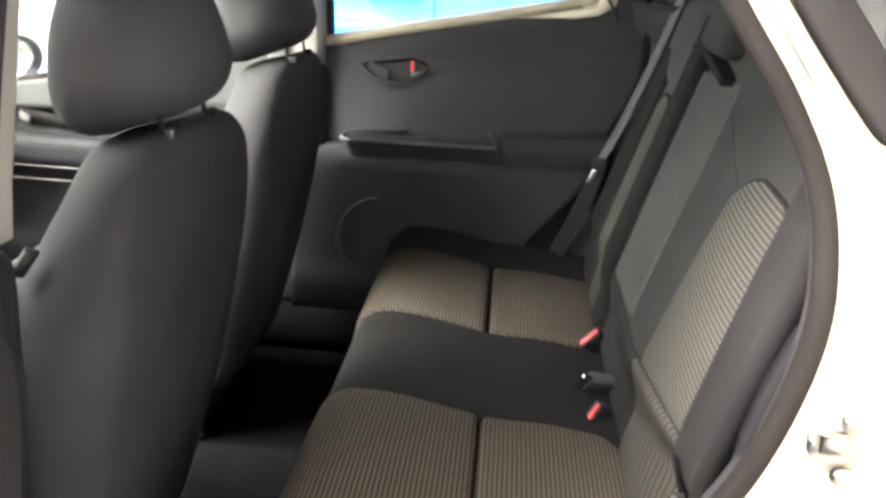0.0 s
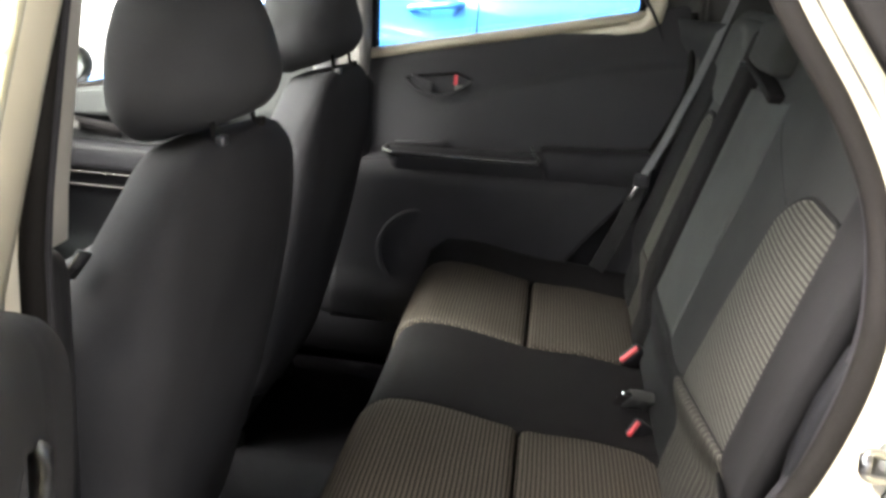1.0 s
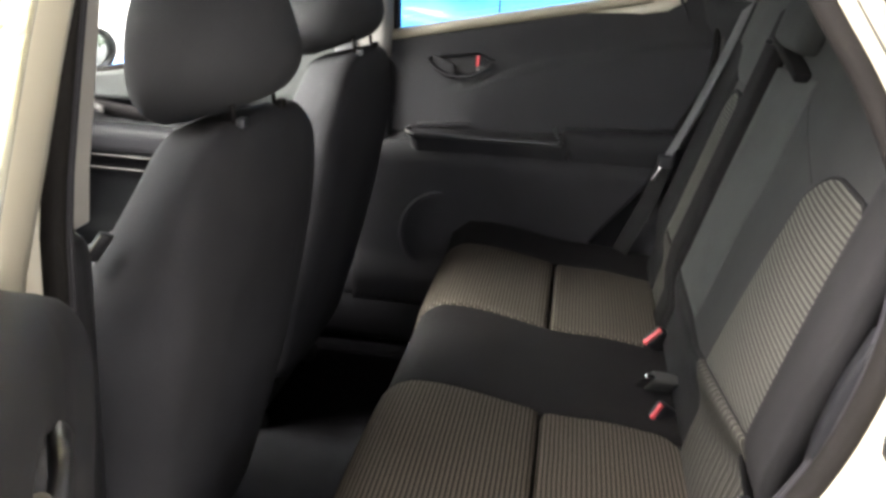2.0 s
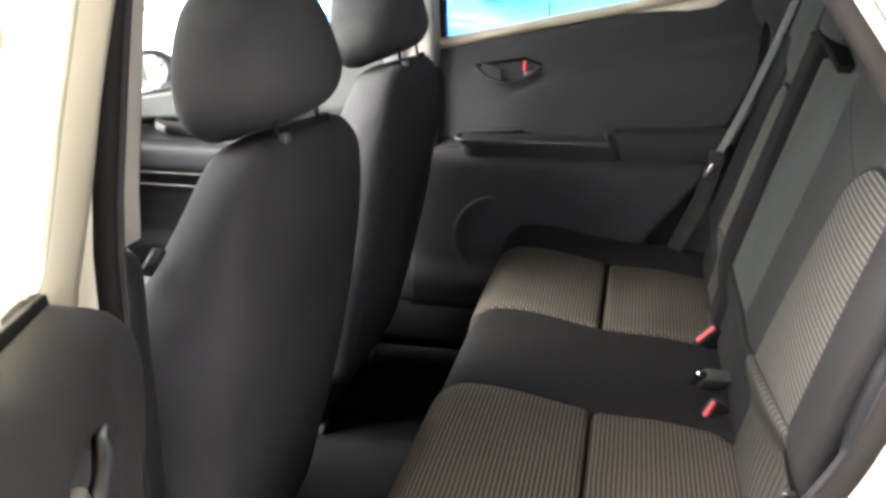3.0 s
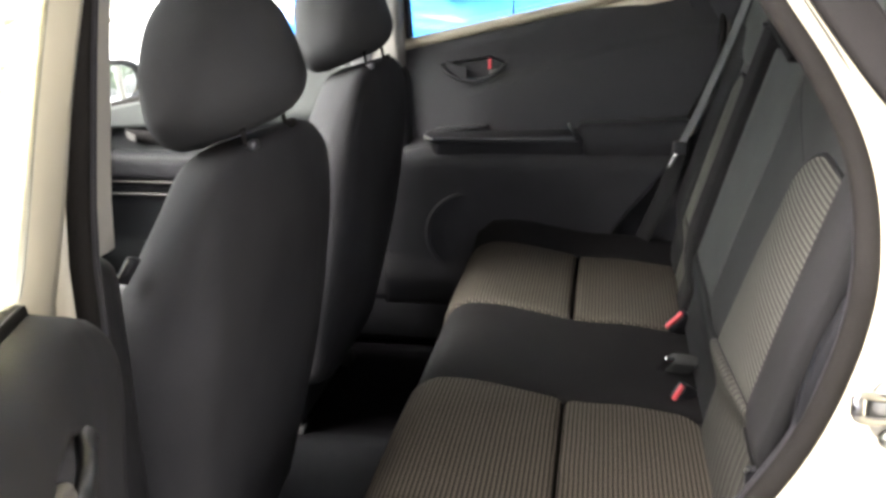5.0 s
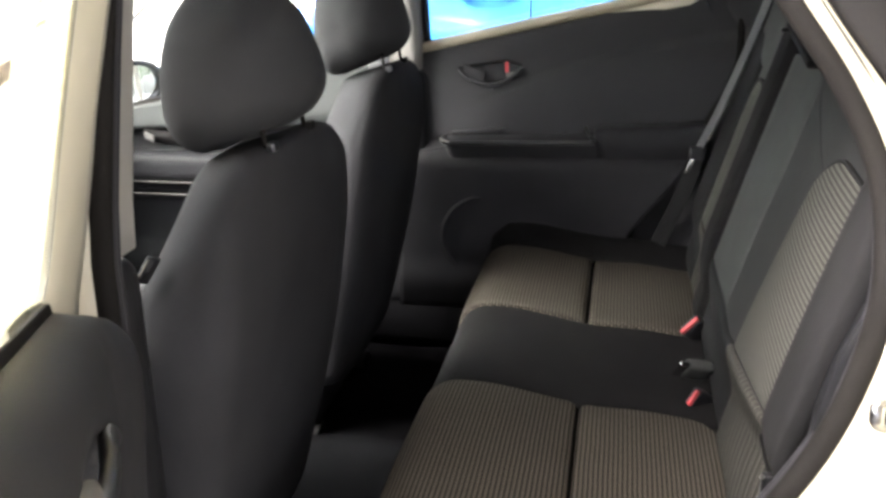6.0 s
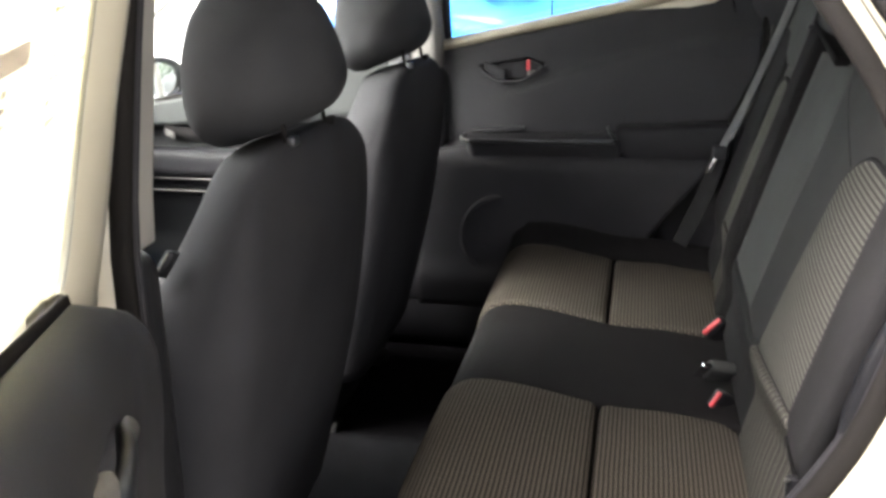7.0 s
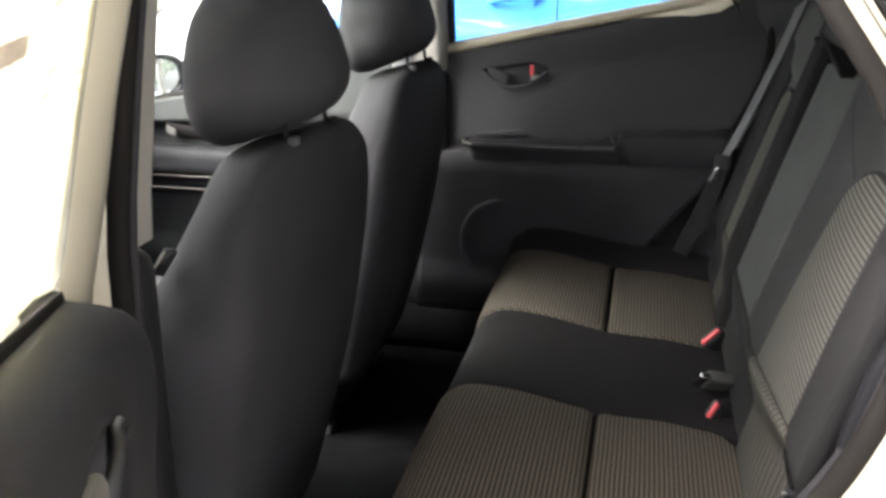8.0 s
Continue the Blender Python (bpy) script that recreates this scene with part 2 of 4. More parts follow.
def sheet(f, nu, nv, thick=0.0, way=(0, 1, 0)):
    """A surface f(u, v), u and v from 0 to 1, with thickness along way."""
    front = [[Vector(f(i / nu, j / nv)) for j in range(nv + 1)] for i in range(nu + 1)]
    bm = bmesh.new()
    fv = [[bm.verts.new(p) for p in row] for row in front]
    for i in range(nu):
        for j in range(nv):
            bm.faces.new((fv[i][j], fv[i + 1][j], fv[i + 1][j + 1], fv[i][j + 1]))
    if thick:
        t = Vector(way) * thick
        bv = [[bm.verts.new(p + t) for p in row] for row in front]
        for i in range(nu):
            for j in range(nv):
                bm.faces.new((bv[i][j], bv[i][j + 1], bv[i + 1][j + 1], bv[i + 1][j]))
        for i in range(nu):
            for j in (0, nv):
                bm.faces.new((fv[i][j], fv[i + 1][j], bv[i + 1][j], bv[i][j]))
        for j in range(nv):
            for i in (0, nu):
                bm.faces.new((fv[i][j], fv[i][j + 1], bv[i][j + 1], bv[i][j]))
    return bm


def prism(outline, y0, y1, holes=()):
    """Outline (x, z) with holes, filled, from y0 to y1."""
    from mathutils.geometry import tessellate_polygon
    loops = [[Vector((p[0], p[1], 0)) for p in lp] for lp in (outline, *holes)]
    flat = [p for lp in loops for p in lp]
    tris = tessellate_polygon(loops)
    bm = bmesh.new()
    a = [bm.verts.new((p.x, y0, p.y)) for p in flat]
    b = [bm.verts.new((p.x, y1, p.y)) for p in flat]
    for t in tris:
        bm.faces.new([a[i] for i in t])
        bm.faces.new([b[i] for i in reversed(t)])
    k = 0
    for lp in loops:
        m = len(lp)
        for i in range(m):
            i0, i1 = k + i, k + (i + 1) % m
            bm.faces.new((a[i0], a[i1], b[i1], b[i0]))
        k += m
    return bm


def lathe(profile, sides=28, axis="y", at=(0, 0, 0)):
    """Turns (radius, height) points about an axis through at."""
    rings = []
    for r, h in profile:
        ring = []
        for k in range(sides):
            t = 2 * math.pi * k / sides
            c, s = r * math.cos(t), r * math.sin(t)
            ring.append(Vector(at) + Vector({"y": (c, h, s), "z": (c, s, h), "x": (h, c, s)}[axis]))
        rings.append(ring)
    return loft(rings, True, True)


def smooth_step(a, b, v):
    t = max(0.0, min(1.0, (v - a) / (b - a)))
    return t * t * (3 - 2 * t)


# ---- ground and surroundings ----
ground = part("ground", sheet(lambda u, v: (-400 + 800 * u, -400 + 800 * v, 0), 8, 8), CONCRETE)
tagged(ground, "grey concrete yard the cars stand on", "ground", kind="structure")


def yard_wall():
    w = part("wall_north", rounded((26, 0.3, 4.2), 0.02, (2, 1, 1), (-2, 7.0, 2.1)), PLASTER)
    return tagged(w, "white rendered wall behind the parked cars", "wall", kind="structure")


yard_wall()


def canopy():
    """Flat sales-yard canopy over both cars: a panelled underside on white posts. Its unseen roof is spread to block
    skylight.
    """
    t = thing("canopy", "white steel yard canopy on slim posts, roof spread to block skylight", "canopy")
    part("roof_deck", rounded((CANOPY[1] - CANOPY[0], CANOPY[3] - CANOPY[2], 0.16), 0.02, (2, 2, 1), ((CANOPY[0] + CANOPY[1]) / 2, (CANOPY[2] + CANOPY[3]) / 2, CANOPY_Z + 0.10)), DECK, t)
    for k in range(1, 8):
        x = CANOPY[0] + (CANOPY[1] - CANOPY[0]) * k / 8
        part("beam", rounded((0.10, CANOPY[3] - CANOPY[2] - 0.2, 0.16), 0.012, (1, 2, 1), (x, (CANOPY[2] + CANOPY[3]) / 2, CANOPY_Z - 0.06)), DECK, t)
    for x in (CANOPY[0] + 0.3, 4.6, CANOPY[1] - 0.3):
        for y in (CANOPY[2] + 0.3, CANOPY[3] - 0.3) if x < 9 else (CANOPY[2] + 0.3, 2.05, CANOPY[3] - 0.3):
            part("post", lathe([(0.002, 0.0), (0.12, 0.0), (0.12, 0.02), (0.055, 0.03), (0.055, CANOPY_Z), (0.002, CANOPY_Z)], 20, "z", (x, y, 0.0)), PLASTER, t, "white round post")
    return t


# roof extent chosen to cut skylight; only a post shows, in the mirror
CANOPY, CANOPY_Z = (-0.4, 11.0, -6.5, 6.5), 2.9
canopy()


def tree(at, height, spread, seed):
    """Young tree: tapered trunk, limbs, and a loose crown of small leaves."""
    rng = random.Random(seed)
    t = thing("tree", "slim green tree behind the yard", "tree", "trees behind the yard", at=at)
    trunk = tube(spline([(0, 0, 0), (0.04, 0.02, height * 0.3), (-0.03, 0.03, height * 0.6), (0.02, 0.0, height * 0.85)], 5), 0.06, 8)
    for v in trunk.verts:
        k = 1 - 0.75 * v.co.z / height
        v.co.x, v.co.y = v.co.x * k, v.co.y * k
    part("trunk", trunk, BARK, t)
    for k in range(6):
        a, z = k * 2.4, height * (0.42 + 0.07 * k)
        part("limb", tube(spline([(0, 0, z), (spread * 0.35 * math.cos(a), spread * 0.35 * math.sin(a), z + 0.25), (spread * 0.6 * math.cos(a), spread * 0.6 * math.sin(a), z + 0.6)], 4), 0.018, 6), BARK, t)
    verts, faces = [], []
    for _ in range(1500):
        a, z = rng.uniform(0, 6.283), rng.random()
        r = spread * math.sqrt(rng.random()) * (0.55 + 0.45 * math.sin(math.pi * min(1.0, 0.15 + 0.85 * z))) * (0.8 + 0.35 * math.sin(3 * a + 5 * z))
        c = Vector((r * math.cos(a), r * math.sin(a), height * (0.40 + 0.62 * z)))
        u, w = Vector((rng.gauss(0, 1), rng.gauss(0, 1), rng.gauss(0, 1))).normalized() * 0.07, Vector((rng.gauss(0, 1), rng.gauss(0, 1), rng.gauss(0, 1))).normalized() * 0.04
        n = len(verts)
        verts += [c - u, c + w, c + u, c - w]
        faces.append((n, n + 1, n + 2, n + 3))
    me = bpy.data.meshes.new("crown")
    me.from_pydata(verts, [], faces)
    me.materials.append(FOLIAGE)
    crown = new("crown", me)
    crown.parent = t
    crown["kind"] = "stuff"
    return t


for spot, tall, wide, seed in (((14.0, 1.2, 0), 2.3, 0.9, 1), ((15.0, 3.2, 0), 3.0, 1.0, 2), ((19.0, 2.2, 0), 2.6, 1.2, 3)):
    tree(spot, tall, wide, seed)

# ---- car body: x runs to the rear, y across, the sill side with the open door at -y ----
BODY = thing("car_body", "white compact car body with its rear door opening", "car body")


def lean_y(z):
    """Half width of the body at a height: the glass leans in above the belt."""
    return 0.895 - 0.27 * max(0.0, z - 1.08) - 0.08 * max(0.0, 0.55 - z)


def tumble(y, z):
    """Leans a half width in above the belt."""
    return y - 0.25 * max(0.0, z - 1.04)


REAR_OPEN = spline([(-0.425, 0.44), (-0.425, 0.75), (-0.422, 1.02), (-0.418, 1.25), (-0.402, 1.43), (-0.33, 1.468), (-0.12, 1.462), (0.02, 1.425), (0.115, 1.335),
                    (0.176, 1.248), (0.216, 1.190), (0.246, 1.128), (0.2565, 1.06), (0.251, 0.98), (0.222, 0.885), (0.165, 0.785), (0.085, 0.67), (0.02, 0.54), (-0.03, 0.46), (-0.12, 0.425), (-0.34, 0.42)], 5, True)
FRONT_OPEN = spline([(-0.555, 0.44), (-0.55, 0.75), (-0.545, 1.02), (-0.53, 1.25), (-0.505, 1.43), (-0.56, 1.468), (-0.75, 1.455), (-1.0, 1.36), (-1.25, 1.17), (-1.40, 1.02),
                     (-1.47, 0.85), (-1.47, 0.62), (-1.42, 0.47), (-1.30, 0.425), (-0.65, 0.42)], 5, True)


def offset(loop, d):
    out, m = [], len(loop)
    area = sum(loop[i].x * loop[(i + 1) % m].y - loop[(i + 1) % m].x * loop[i].y for i in range(m))
    sgn = 1 if area > 0 else -1
    for i, p in enumerate(loop):
        t = loop[(i + 1) % m] - loop[i - 1]
        nrm = Vector((t.y, -t.x)).normalized() * sgn
        out.append(p + nrm * (d(p) if callable(d) else d))
    return out


def arch(cx, r, z0=0.34):
    return [(cx + r * math.cos(a), z0 + r * math.sin(a)) for a in (math.pi * k / 12 for k in range(13))]


OUTLINE = ([(1.22, 0.30)] + arch(0.78, 0.37)[0:13] + [(0.36, 0.24), (-1.36, 0.24)] + arch(-1.82, 0.37) + [(-2.30, 0.30), (-2.62, 0.33), (-2.68, 0.55), (-2.62, 0.80), (-2.40, 0.94), (-1.62, 1.02)]
           + [(-1.30, 1.19), (-1.0, 1.385), (-0.70, 1.50), (-0.3, 1.535), (0.3, 1.53), (0.78, 1.47), (1.02, 1.22), (1.20, 1.02), (1.30, 0.90), (1.34, 0.6), (1.32, 0.36)])


def body_side(sy):
    """Outer skin of one side with two door openings, leaning in towards the roof."""
    def gap(p, k):
        return k * (1.0 - 0.62 * smooth_step(1.00, 1.14, p.y) * smooth_step(0.0, 0.15, p.x))

    def ring_gap(k):
        return lambda p: gap(p, k)

    # quarter window behind the door
    quarter = spline([(0.232, 1.188), (0.25, 1.185), (0.40, 1.195), (0.62, 1.21), (0.72, 1.235), (0.70, 1.30), (0.55, 1.40), (0.25, 1.435), (0.12, 1.42), (0.105, 1.36), (0.163, 1.270), (0.216, 1.20)], 4, True)
    bm = prism(OUTLINE, 0.0, 0.012, (offset(REAR_OPEN, ring_gap(0.056)), offset(FRONT_OPEN, 0.036), quarter))
    for _ in range(3):
        bmesh.ops.subdivide_edges(bm, edges=[e for e in bm.edges if e.calc_length() > 0.22], cuts=1)
        bmesh.ops.triangulate(bm, faces=[f for f in bm.faces if len(f.verts) > 4])
    for v in bm.verts:
        inn = v.co.y
        end = 0.16 * smooth_step(-1.6, -2.75, v.co.x) + 0.12 * smooth_step(0.8, 1.45, v.co.x)
        v.co.y = sy * (lean_y(v.co.z) - end - inn)
    part("side_panel", bm, PAINT, BODY, smooth=False)
    # quarter glass in its black surround
    ring = []
    for d, yy in ((0.004, 0.004), (0.0, 0.006), (-0.022, 0.006), (-0.026, -0.002), (-0.026, -0.014), (0.004, -0.014)):
        ring.append([Vector((p.x, sy * (lean_y(p.y) + yy), p.y)) for p in offset(quarter, d)])
    part("window_surround", loft(ring, True, False, True), RUBBER, BODY, "black rubber surround of the quarter window")
    pane = prism(offset(quarter, -0.024), 0.0, 0.004)
    for v in pane.verts:
        v.co.y = sy * (lean_y(v.co.z) - 0.004 - v.co.y)
    part("quarter_pane", pane, GLASS, BODY, "clear quarter pane", smooth=False).visible_shadow = False
    # door shut faces: flange, step and return to the skin
    for loop, g in ((REAR_OPEN, 0.088), (FRONT_OPEN, 0.068)):
        rings = []
        for d, yy in ((-0.002, 0.728), (0.0, 0.735), (0.004, 0.745), (0.012, 0.750), (0.040, 0.770), (0.052, 0.785), (g - 0.018, 0.812)):
            rings.append([Vector((p.x, sy * tumble(yy, p.y), p.y)) for p in offset(loop, ring_gap(d))])
        rings.append([Vector((p.x, sy * (lean_y(p.y) - 0.012), p.y)) for p in offset(loop, ring_gap(g - 0.034))])
        rings.append([Vector((p.x, sy * (lean_y(p.y) + 0.001), p.y)) for p in offset(loop, ring_gap(g - 0.030))])
        part("door_jamb", loft(rings), PAINT, BODY)
        # weather strip on the flange: a lip, a groove and a bulb
        seal = part("door_seal", tube([(p.x, sy * tumble(0.738, p.y), p.y) for p in offset(loop, -0.003)], 0.0115, 10, True, 0.85), DOOR_SEAL, BODY, "dusty brown-black rubber door seal")
        for d, yy in ((-0.0085, 0.7270), (-0.0075, 0.7190)):
            part("seal_lip", tube([(p.x, sy * tumble(yy, p.y), p.y) for p in offset(loop, d)], 0.0034, 8, True), SEAL_LIP, seal, "grey lip of the door seal")


for sy in (-1, 1):
    body_side(sy)


def b_pillar(sy):
    def upper(u, v):
        z = 1.015 + 0.47 * v
        x0 = -0.434
        a = u * 3
        # rear face, rounded corner, inner face
        if a < 1:
            return (x0 + 0.012, sy * (0.735 - 0.058 * a - 0.25 * max(0, z - 1.04)), z)
        if a < 2:
            t = (a - 1) * math.pi / 2
            return (x0 + 0.012 - 0.02 * (1 - math.cos(t)), sy * (0.677 - 0.02 * math.sin(t) - 0.25 * max(0, z - 1.04)), z)
        return (x0 - 0.008 - 0.10 * (a - 2), sy * (0.657 - 0.25 * max(0, z - 1.04)), z)

    part("pillar_trim", sheet(upper, 18, 10, 0.004, (-0.7, -sy * -0.7, 0)), TRIM_GREY, BODY, "grey plastic upper pillar trim")

    part("pillar_trim", rounded((0.135, 0.075, 0.60), 0.03, (3, 3, 8), (-0.48, sy * 0.705, 0.715)), PLASTIC, BODY, "black plastic lower pillar trim")


part("pillar_cover", sheet(lambda u, v: (-0.56 + 0.162 * u, -(lean_y(0.44 + 1.02 * v) - 0.004), 0.44 + 1.02 * v), 2, 12, -0.01, (0, -1, 0)), PAINT, BODY)

for sy in (-1, 1):
    b_pillar(sy)


def floor_pan():
    def f(u, v):
        x, y = -1.55 + 1.55 * u, -0.76 + 1.52 * v
        tunnel = 0.10 * math.exp(-((y / 0.13) ** 2))
        return (x, y, 0.30 + tunnel + 0.18 * smooth_step(-1.2, -1.55, x) + 0.10 * smooth_step(-0.22, 0.0, x))

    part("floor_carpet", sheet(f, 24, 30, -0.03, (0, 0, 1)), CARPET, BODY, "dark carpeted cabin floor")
    for sy in (-1, 1):
        part("sill_trim", rounded((1.0, 0.09, 0.13), 0.02, (4, 2, 2), (-0.5, sy * 0.715, 0.375)), TRIM_SHADED, BODY, "black plastic sill trim")
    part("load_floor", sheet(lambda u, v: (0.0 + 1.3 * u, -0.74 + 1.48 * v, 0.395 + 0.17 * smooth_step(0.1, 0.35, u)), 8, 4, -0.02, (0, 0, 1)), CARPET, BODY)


floor_pan()


def roof():
    def skin(inset):
        def f(u, v):
            x = -0.80 + 1.62 * u
            w = lean_y(1.5) - 0.02 - inset
            y = -w + 2 * w * v
            z = 1.535 - 0.05 * ((x + 0.05) / 0.8) ** 2 - 0.03 * abs(y / w) ** 4 - inset * 1.2
            return (x, y, z)
        return f

    part("roof_panel", sheet(skin(0.0), 16, 12, -0.012, (0, 0, 1)), PAINT, BODY)
    part("headliner", sheet(skin(0.035), 16, 12, -0.012, (0, 0, 1)), HEADLINER, BODY, "pale cloth headliner")
    # windscreen, tailgate and their panes
    part("windscreen", sheet(lambda u, v: (-1.60 + 0.83 * u, (-0.66 + 1.32 * v) * (1 - 0.12 * u), 1.045 + 0.43 * u - 0.05 * (2 * v - 1) ** 2 * u + 0.05 * math.sin(math.pi * u)), 10, 8, 0.005, (0, 0, 1)), SCREEN, BODY).visible_shadow = False
    part("rear_screen", sheet(lambda u, v: (0.80 + 0.28 * u, (-0.60 + 1.2 * v), 1.475 - 0.35 * u), 4, 6, 0.005, (0, 0, 1)), GLASS, BODY).visible_shadow = False
    part("tailgate", sheet(lambda u, v: (1.08 + 0.22 * math.sin(1.6 * u), -0.74 + 1.48 * v, 1.125 - 0.78 * u), 10, 8, 0.015, (1, 0, 0)), PAINT, BODY)
    part("bonnet", sheet(lambda u, v: (-2.58 + 1.02 * u, -0.74 + 1.48 * v, 0.86 + 0.185 * u ** 0.7 - 0.05 * (2 * v - 1) ** 4), 10, 10, -0.012, (0, 0, 1)), PAINT, BODY)
    part("nose", sheet(lambda u, v: (-2.60 - 0.08 * math.sin(math.pi * u), -0.74 + 1.48 * v, 0.26 + 0.60 * u), 8, 8, 0.02, (1, 0, 0)), PAINT, BODY)
    for sy in (-1, 1):
        part("pillar_trim", sheet(lambda u, v: (-1.36 + 0.60 * u, sy * (0.735 - 0.10 * u + 0.01 * math.sin(math.pi * v)), 1.02 + 0.44 * u + 0.075 * (v - 0.5)), 8, 4, 0.02, (0, sy, 0)), HEADLINER, BODY, "pale windscreen pillar trim")


roof()


def rear_side_trim(sy):
    """Moulded trim between the rear bench and the door opening, up to the roof."""
    def low(u, v):
        z = 0.45 + 0.745 * v
        x0 = 0.016 + 0.20 * smooth_step(0.50, 0.90, z) + 0.035 * smooth_step(0.9, 1.05, z) - 0.05 * smooth_step(1.08, 1.18, z) + (0.055 * smooth_step(0.72, 0.90, z) if sy > 0 else 0.10 * smooth_step(1.00, 1.10, z))
        return (x0 + 0.45 * u, sy * tumble(0.716 - 0.096 * smooth_step(0.0, 0.35, u) + 0.01 * math.sin(6 * v), z), z)

    # same trim both sides: near darkened for shade, far paler against dim light
    part("side_trim", sheet(low, 14, 16, 0.02, (0, sy, 0)), TRIM_SHADED if sy < 0 else PLASTIC_SOFT, BODY, "black plastic side trim")

    def high(u, v):
        z = 1.168 + 0.32 * v
        x0 = 0.245 - 0.70 * (z - 1.168)
        return (x0 + 0.62 * u * (1 - 0.3 * v), sy * (0.712 - 0.08 * v - 0.03 * smooth_step(0, 0.3, u)), z)

    part("pillar_trim", sheet(high, 10, 8, 0.02, (0, sy, 0)), PILLAR_DARK, BODY, "dark grey plastic rear pillar trim")


for sy in (-1, 1):
    rear_side_trim(sy)


def wheel(x, y, sy, parent):
    w = part("wheel", lathe([(0.20, -0.10), (0.30, -0.11), (0.325, -0.08), (0.33, 0.0), (0.325, 0.08), (0.30, 0.11), (0.20, 0.10)], 32, "y", (x, y, 0.33)), TYRE, parent)
    part("rim", lathe([(0.02, sy * 0.085), (0.05, sy * 0.088), (0.06, sy * 0.06), (0.17, sy * 0.07), (0.20, sy * 0.10), (0.205, sy * 0.02)], 28, "y", (x, y, 0.33)), ALLOY, w)


for wx in (-1.82, 0.78):
    for sy in (-1, 1):
        wheel(wx, sy * 0.76, sy, BODY)


def striker():
    """Door latch loop on its plate, on the jamb behind the opening."""
    o = Vector((0.263, -0.800, 0.955))
    plate = part("striker_plate", lathe([(0.002, -0.004), (0.014, -0.004), (0.016, -0.0015), (0.016, 0.002), (0.002, 0.002)], 24, "y", o), STEEL, BODY, "zinc-plated striker plate")
    for v in plate.data.vertices:
        v.co.z = o.z + (v.co.z - o.z) * 1.55
    part("striker_loop", tube(spline([o + Vector(q) for q in ((0.002, -0.002, 0.010), (-0.012, -0.008, 0.014), (-0.024, -0.013, 0.018), (-0.0275, -0.016, 0.012), (-0.0265, -0.018, 0.002), (-0.014, -0.012, -0.004), (0.002, -0.003, -0.008))], 6), 0.0034, 10), STEEL, plate)
    part("loop_sleeve", tube([o + Vector((-0.0272, -0.0145, 0.017)), o + Vector((-0.0272, -0.0175, 0.004))], 0.0046, 12), DARK_CHROME, plate, "grey sleeve on the loop")
    for dz in (0.022, -0.022):
        part("bolt", lathe([(0.001, -0.010), (0.006, -0.010), (0.0075, -0.007), (0.0085, -0.004), (0.001, -0.004)], 16, "y", o + Vector((0.002, 0, dz))), STEEL, plate)


striker()

# ---- rear bench ----
BENCH = thing("rear_bench", "charcoal cloth rear bench with beige ribbed inserts", "rear seat", at=(0, 0, 0))
EDGE, ROLL = -0.185, 0.060


def seat_top(x, y):
    """Height of the cushion's cloth: it falls a little to the rear and swells between the seams."""
    swell = 0.014 * max(0.0, 1 - ((abs(y) - 0.36) / 0.22) ** 2) if abs(y) > 0.14 else 0.0
    lift = 0.025 * smooth_step(0.50, 0.62, abs(y))
    return 0.608 + 0.030 * smooth_step(0.05, -0.17, x) - 0.014 * smooth_step(0.08, 0.22, x) + swell * 0.6 + lift


def over_edge(x, y, h):
    """Carries a cloth laid flat at (x, y), h above the seat, round the front edge."""
    top = seat_top(max(x, EDGE), y)
    if x >= EDGE:
        return (x, y, top + h)
    a = min((EDGE - x) / ROLL, math.radians(82))
    rest = (EDGE - x) - a * ROLL
    r = ROLL + h
    return (EDGE - r * math.sin(a) - rest * math.cos(a), y, top - ROLL + r * math.cos(a) - rest * math.sin(a))


def cushion_piece(name, x0, x1, y0, y1, mat, proud=0.0, label="", n=(12, 8, 1), corner=0.0):
    t = 0.03

    def lay(x, y, z):
        if corner:
            side = abs(y) - min(abs(y0), abs(y1))
            a = max(0.0, min(1.0, 1 - side / corner))
            x -= 0.8 * corner * (1 - math.sqrt(max(0.0, 1 - a * a))) * smooth_step(x1 - 3 * corner, x1, x)
        return over_edge(x, y, z - t / 2 + proud)

    bm = rounded((x1 - x0, y1 - y0, t), 0.0145, n, ((x0 + x1) / 2, (y0 + y1) / 2, 0), lay)
    return part(name, bm, mat, BENCH, label)


def cushion():
    part("cushion_base", rounded((0.47, 1.26, 0.20), 0.03, (8, 12, 3), (0.025, 0, 0.485)), PAD, BENCH)
    for sy in (-1, 1):
        def yy(a, b):
            return (min(sy * a, sy * b), max(sy * a, sy * b))
        cushion_piece("seat_insert", -0.36, -0.001, *yy(0.163, 0.518), STRIPE_SEAT, 0.004, "beige ribbed cloth seat insert", (20, 10, 1))
        cushion_piece("seat_insert", 0.001, 0.214, *yy(0.163, 0.518), STRIPE_SEAT, 0.004, "beige ribbed cloth seat insert", (14, 18, 1), 0.065)
        cushion_piece("seat_bolster", -0.36, 0.235, *yy(0.514, 0.640), PAD, 0.003)
    cushion_piece("middle_pad", -0.36, 0.25, -0.166, 0.166, PAD, 0.0, "plain charcoal middle seat pad", (24, 8, 1))


cushion()

BACK_X, BACK_Z, BACK_K = 0.222, 0.735, 0.287


def seam_rise(y):
    """The lumbar seam climbs towards the outer side of the near place."""
    return 0.070 * max(0.0, min(1.0, (-y - 0.15) / 0.405))


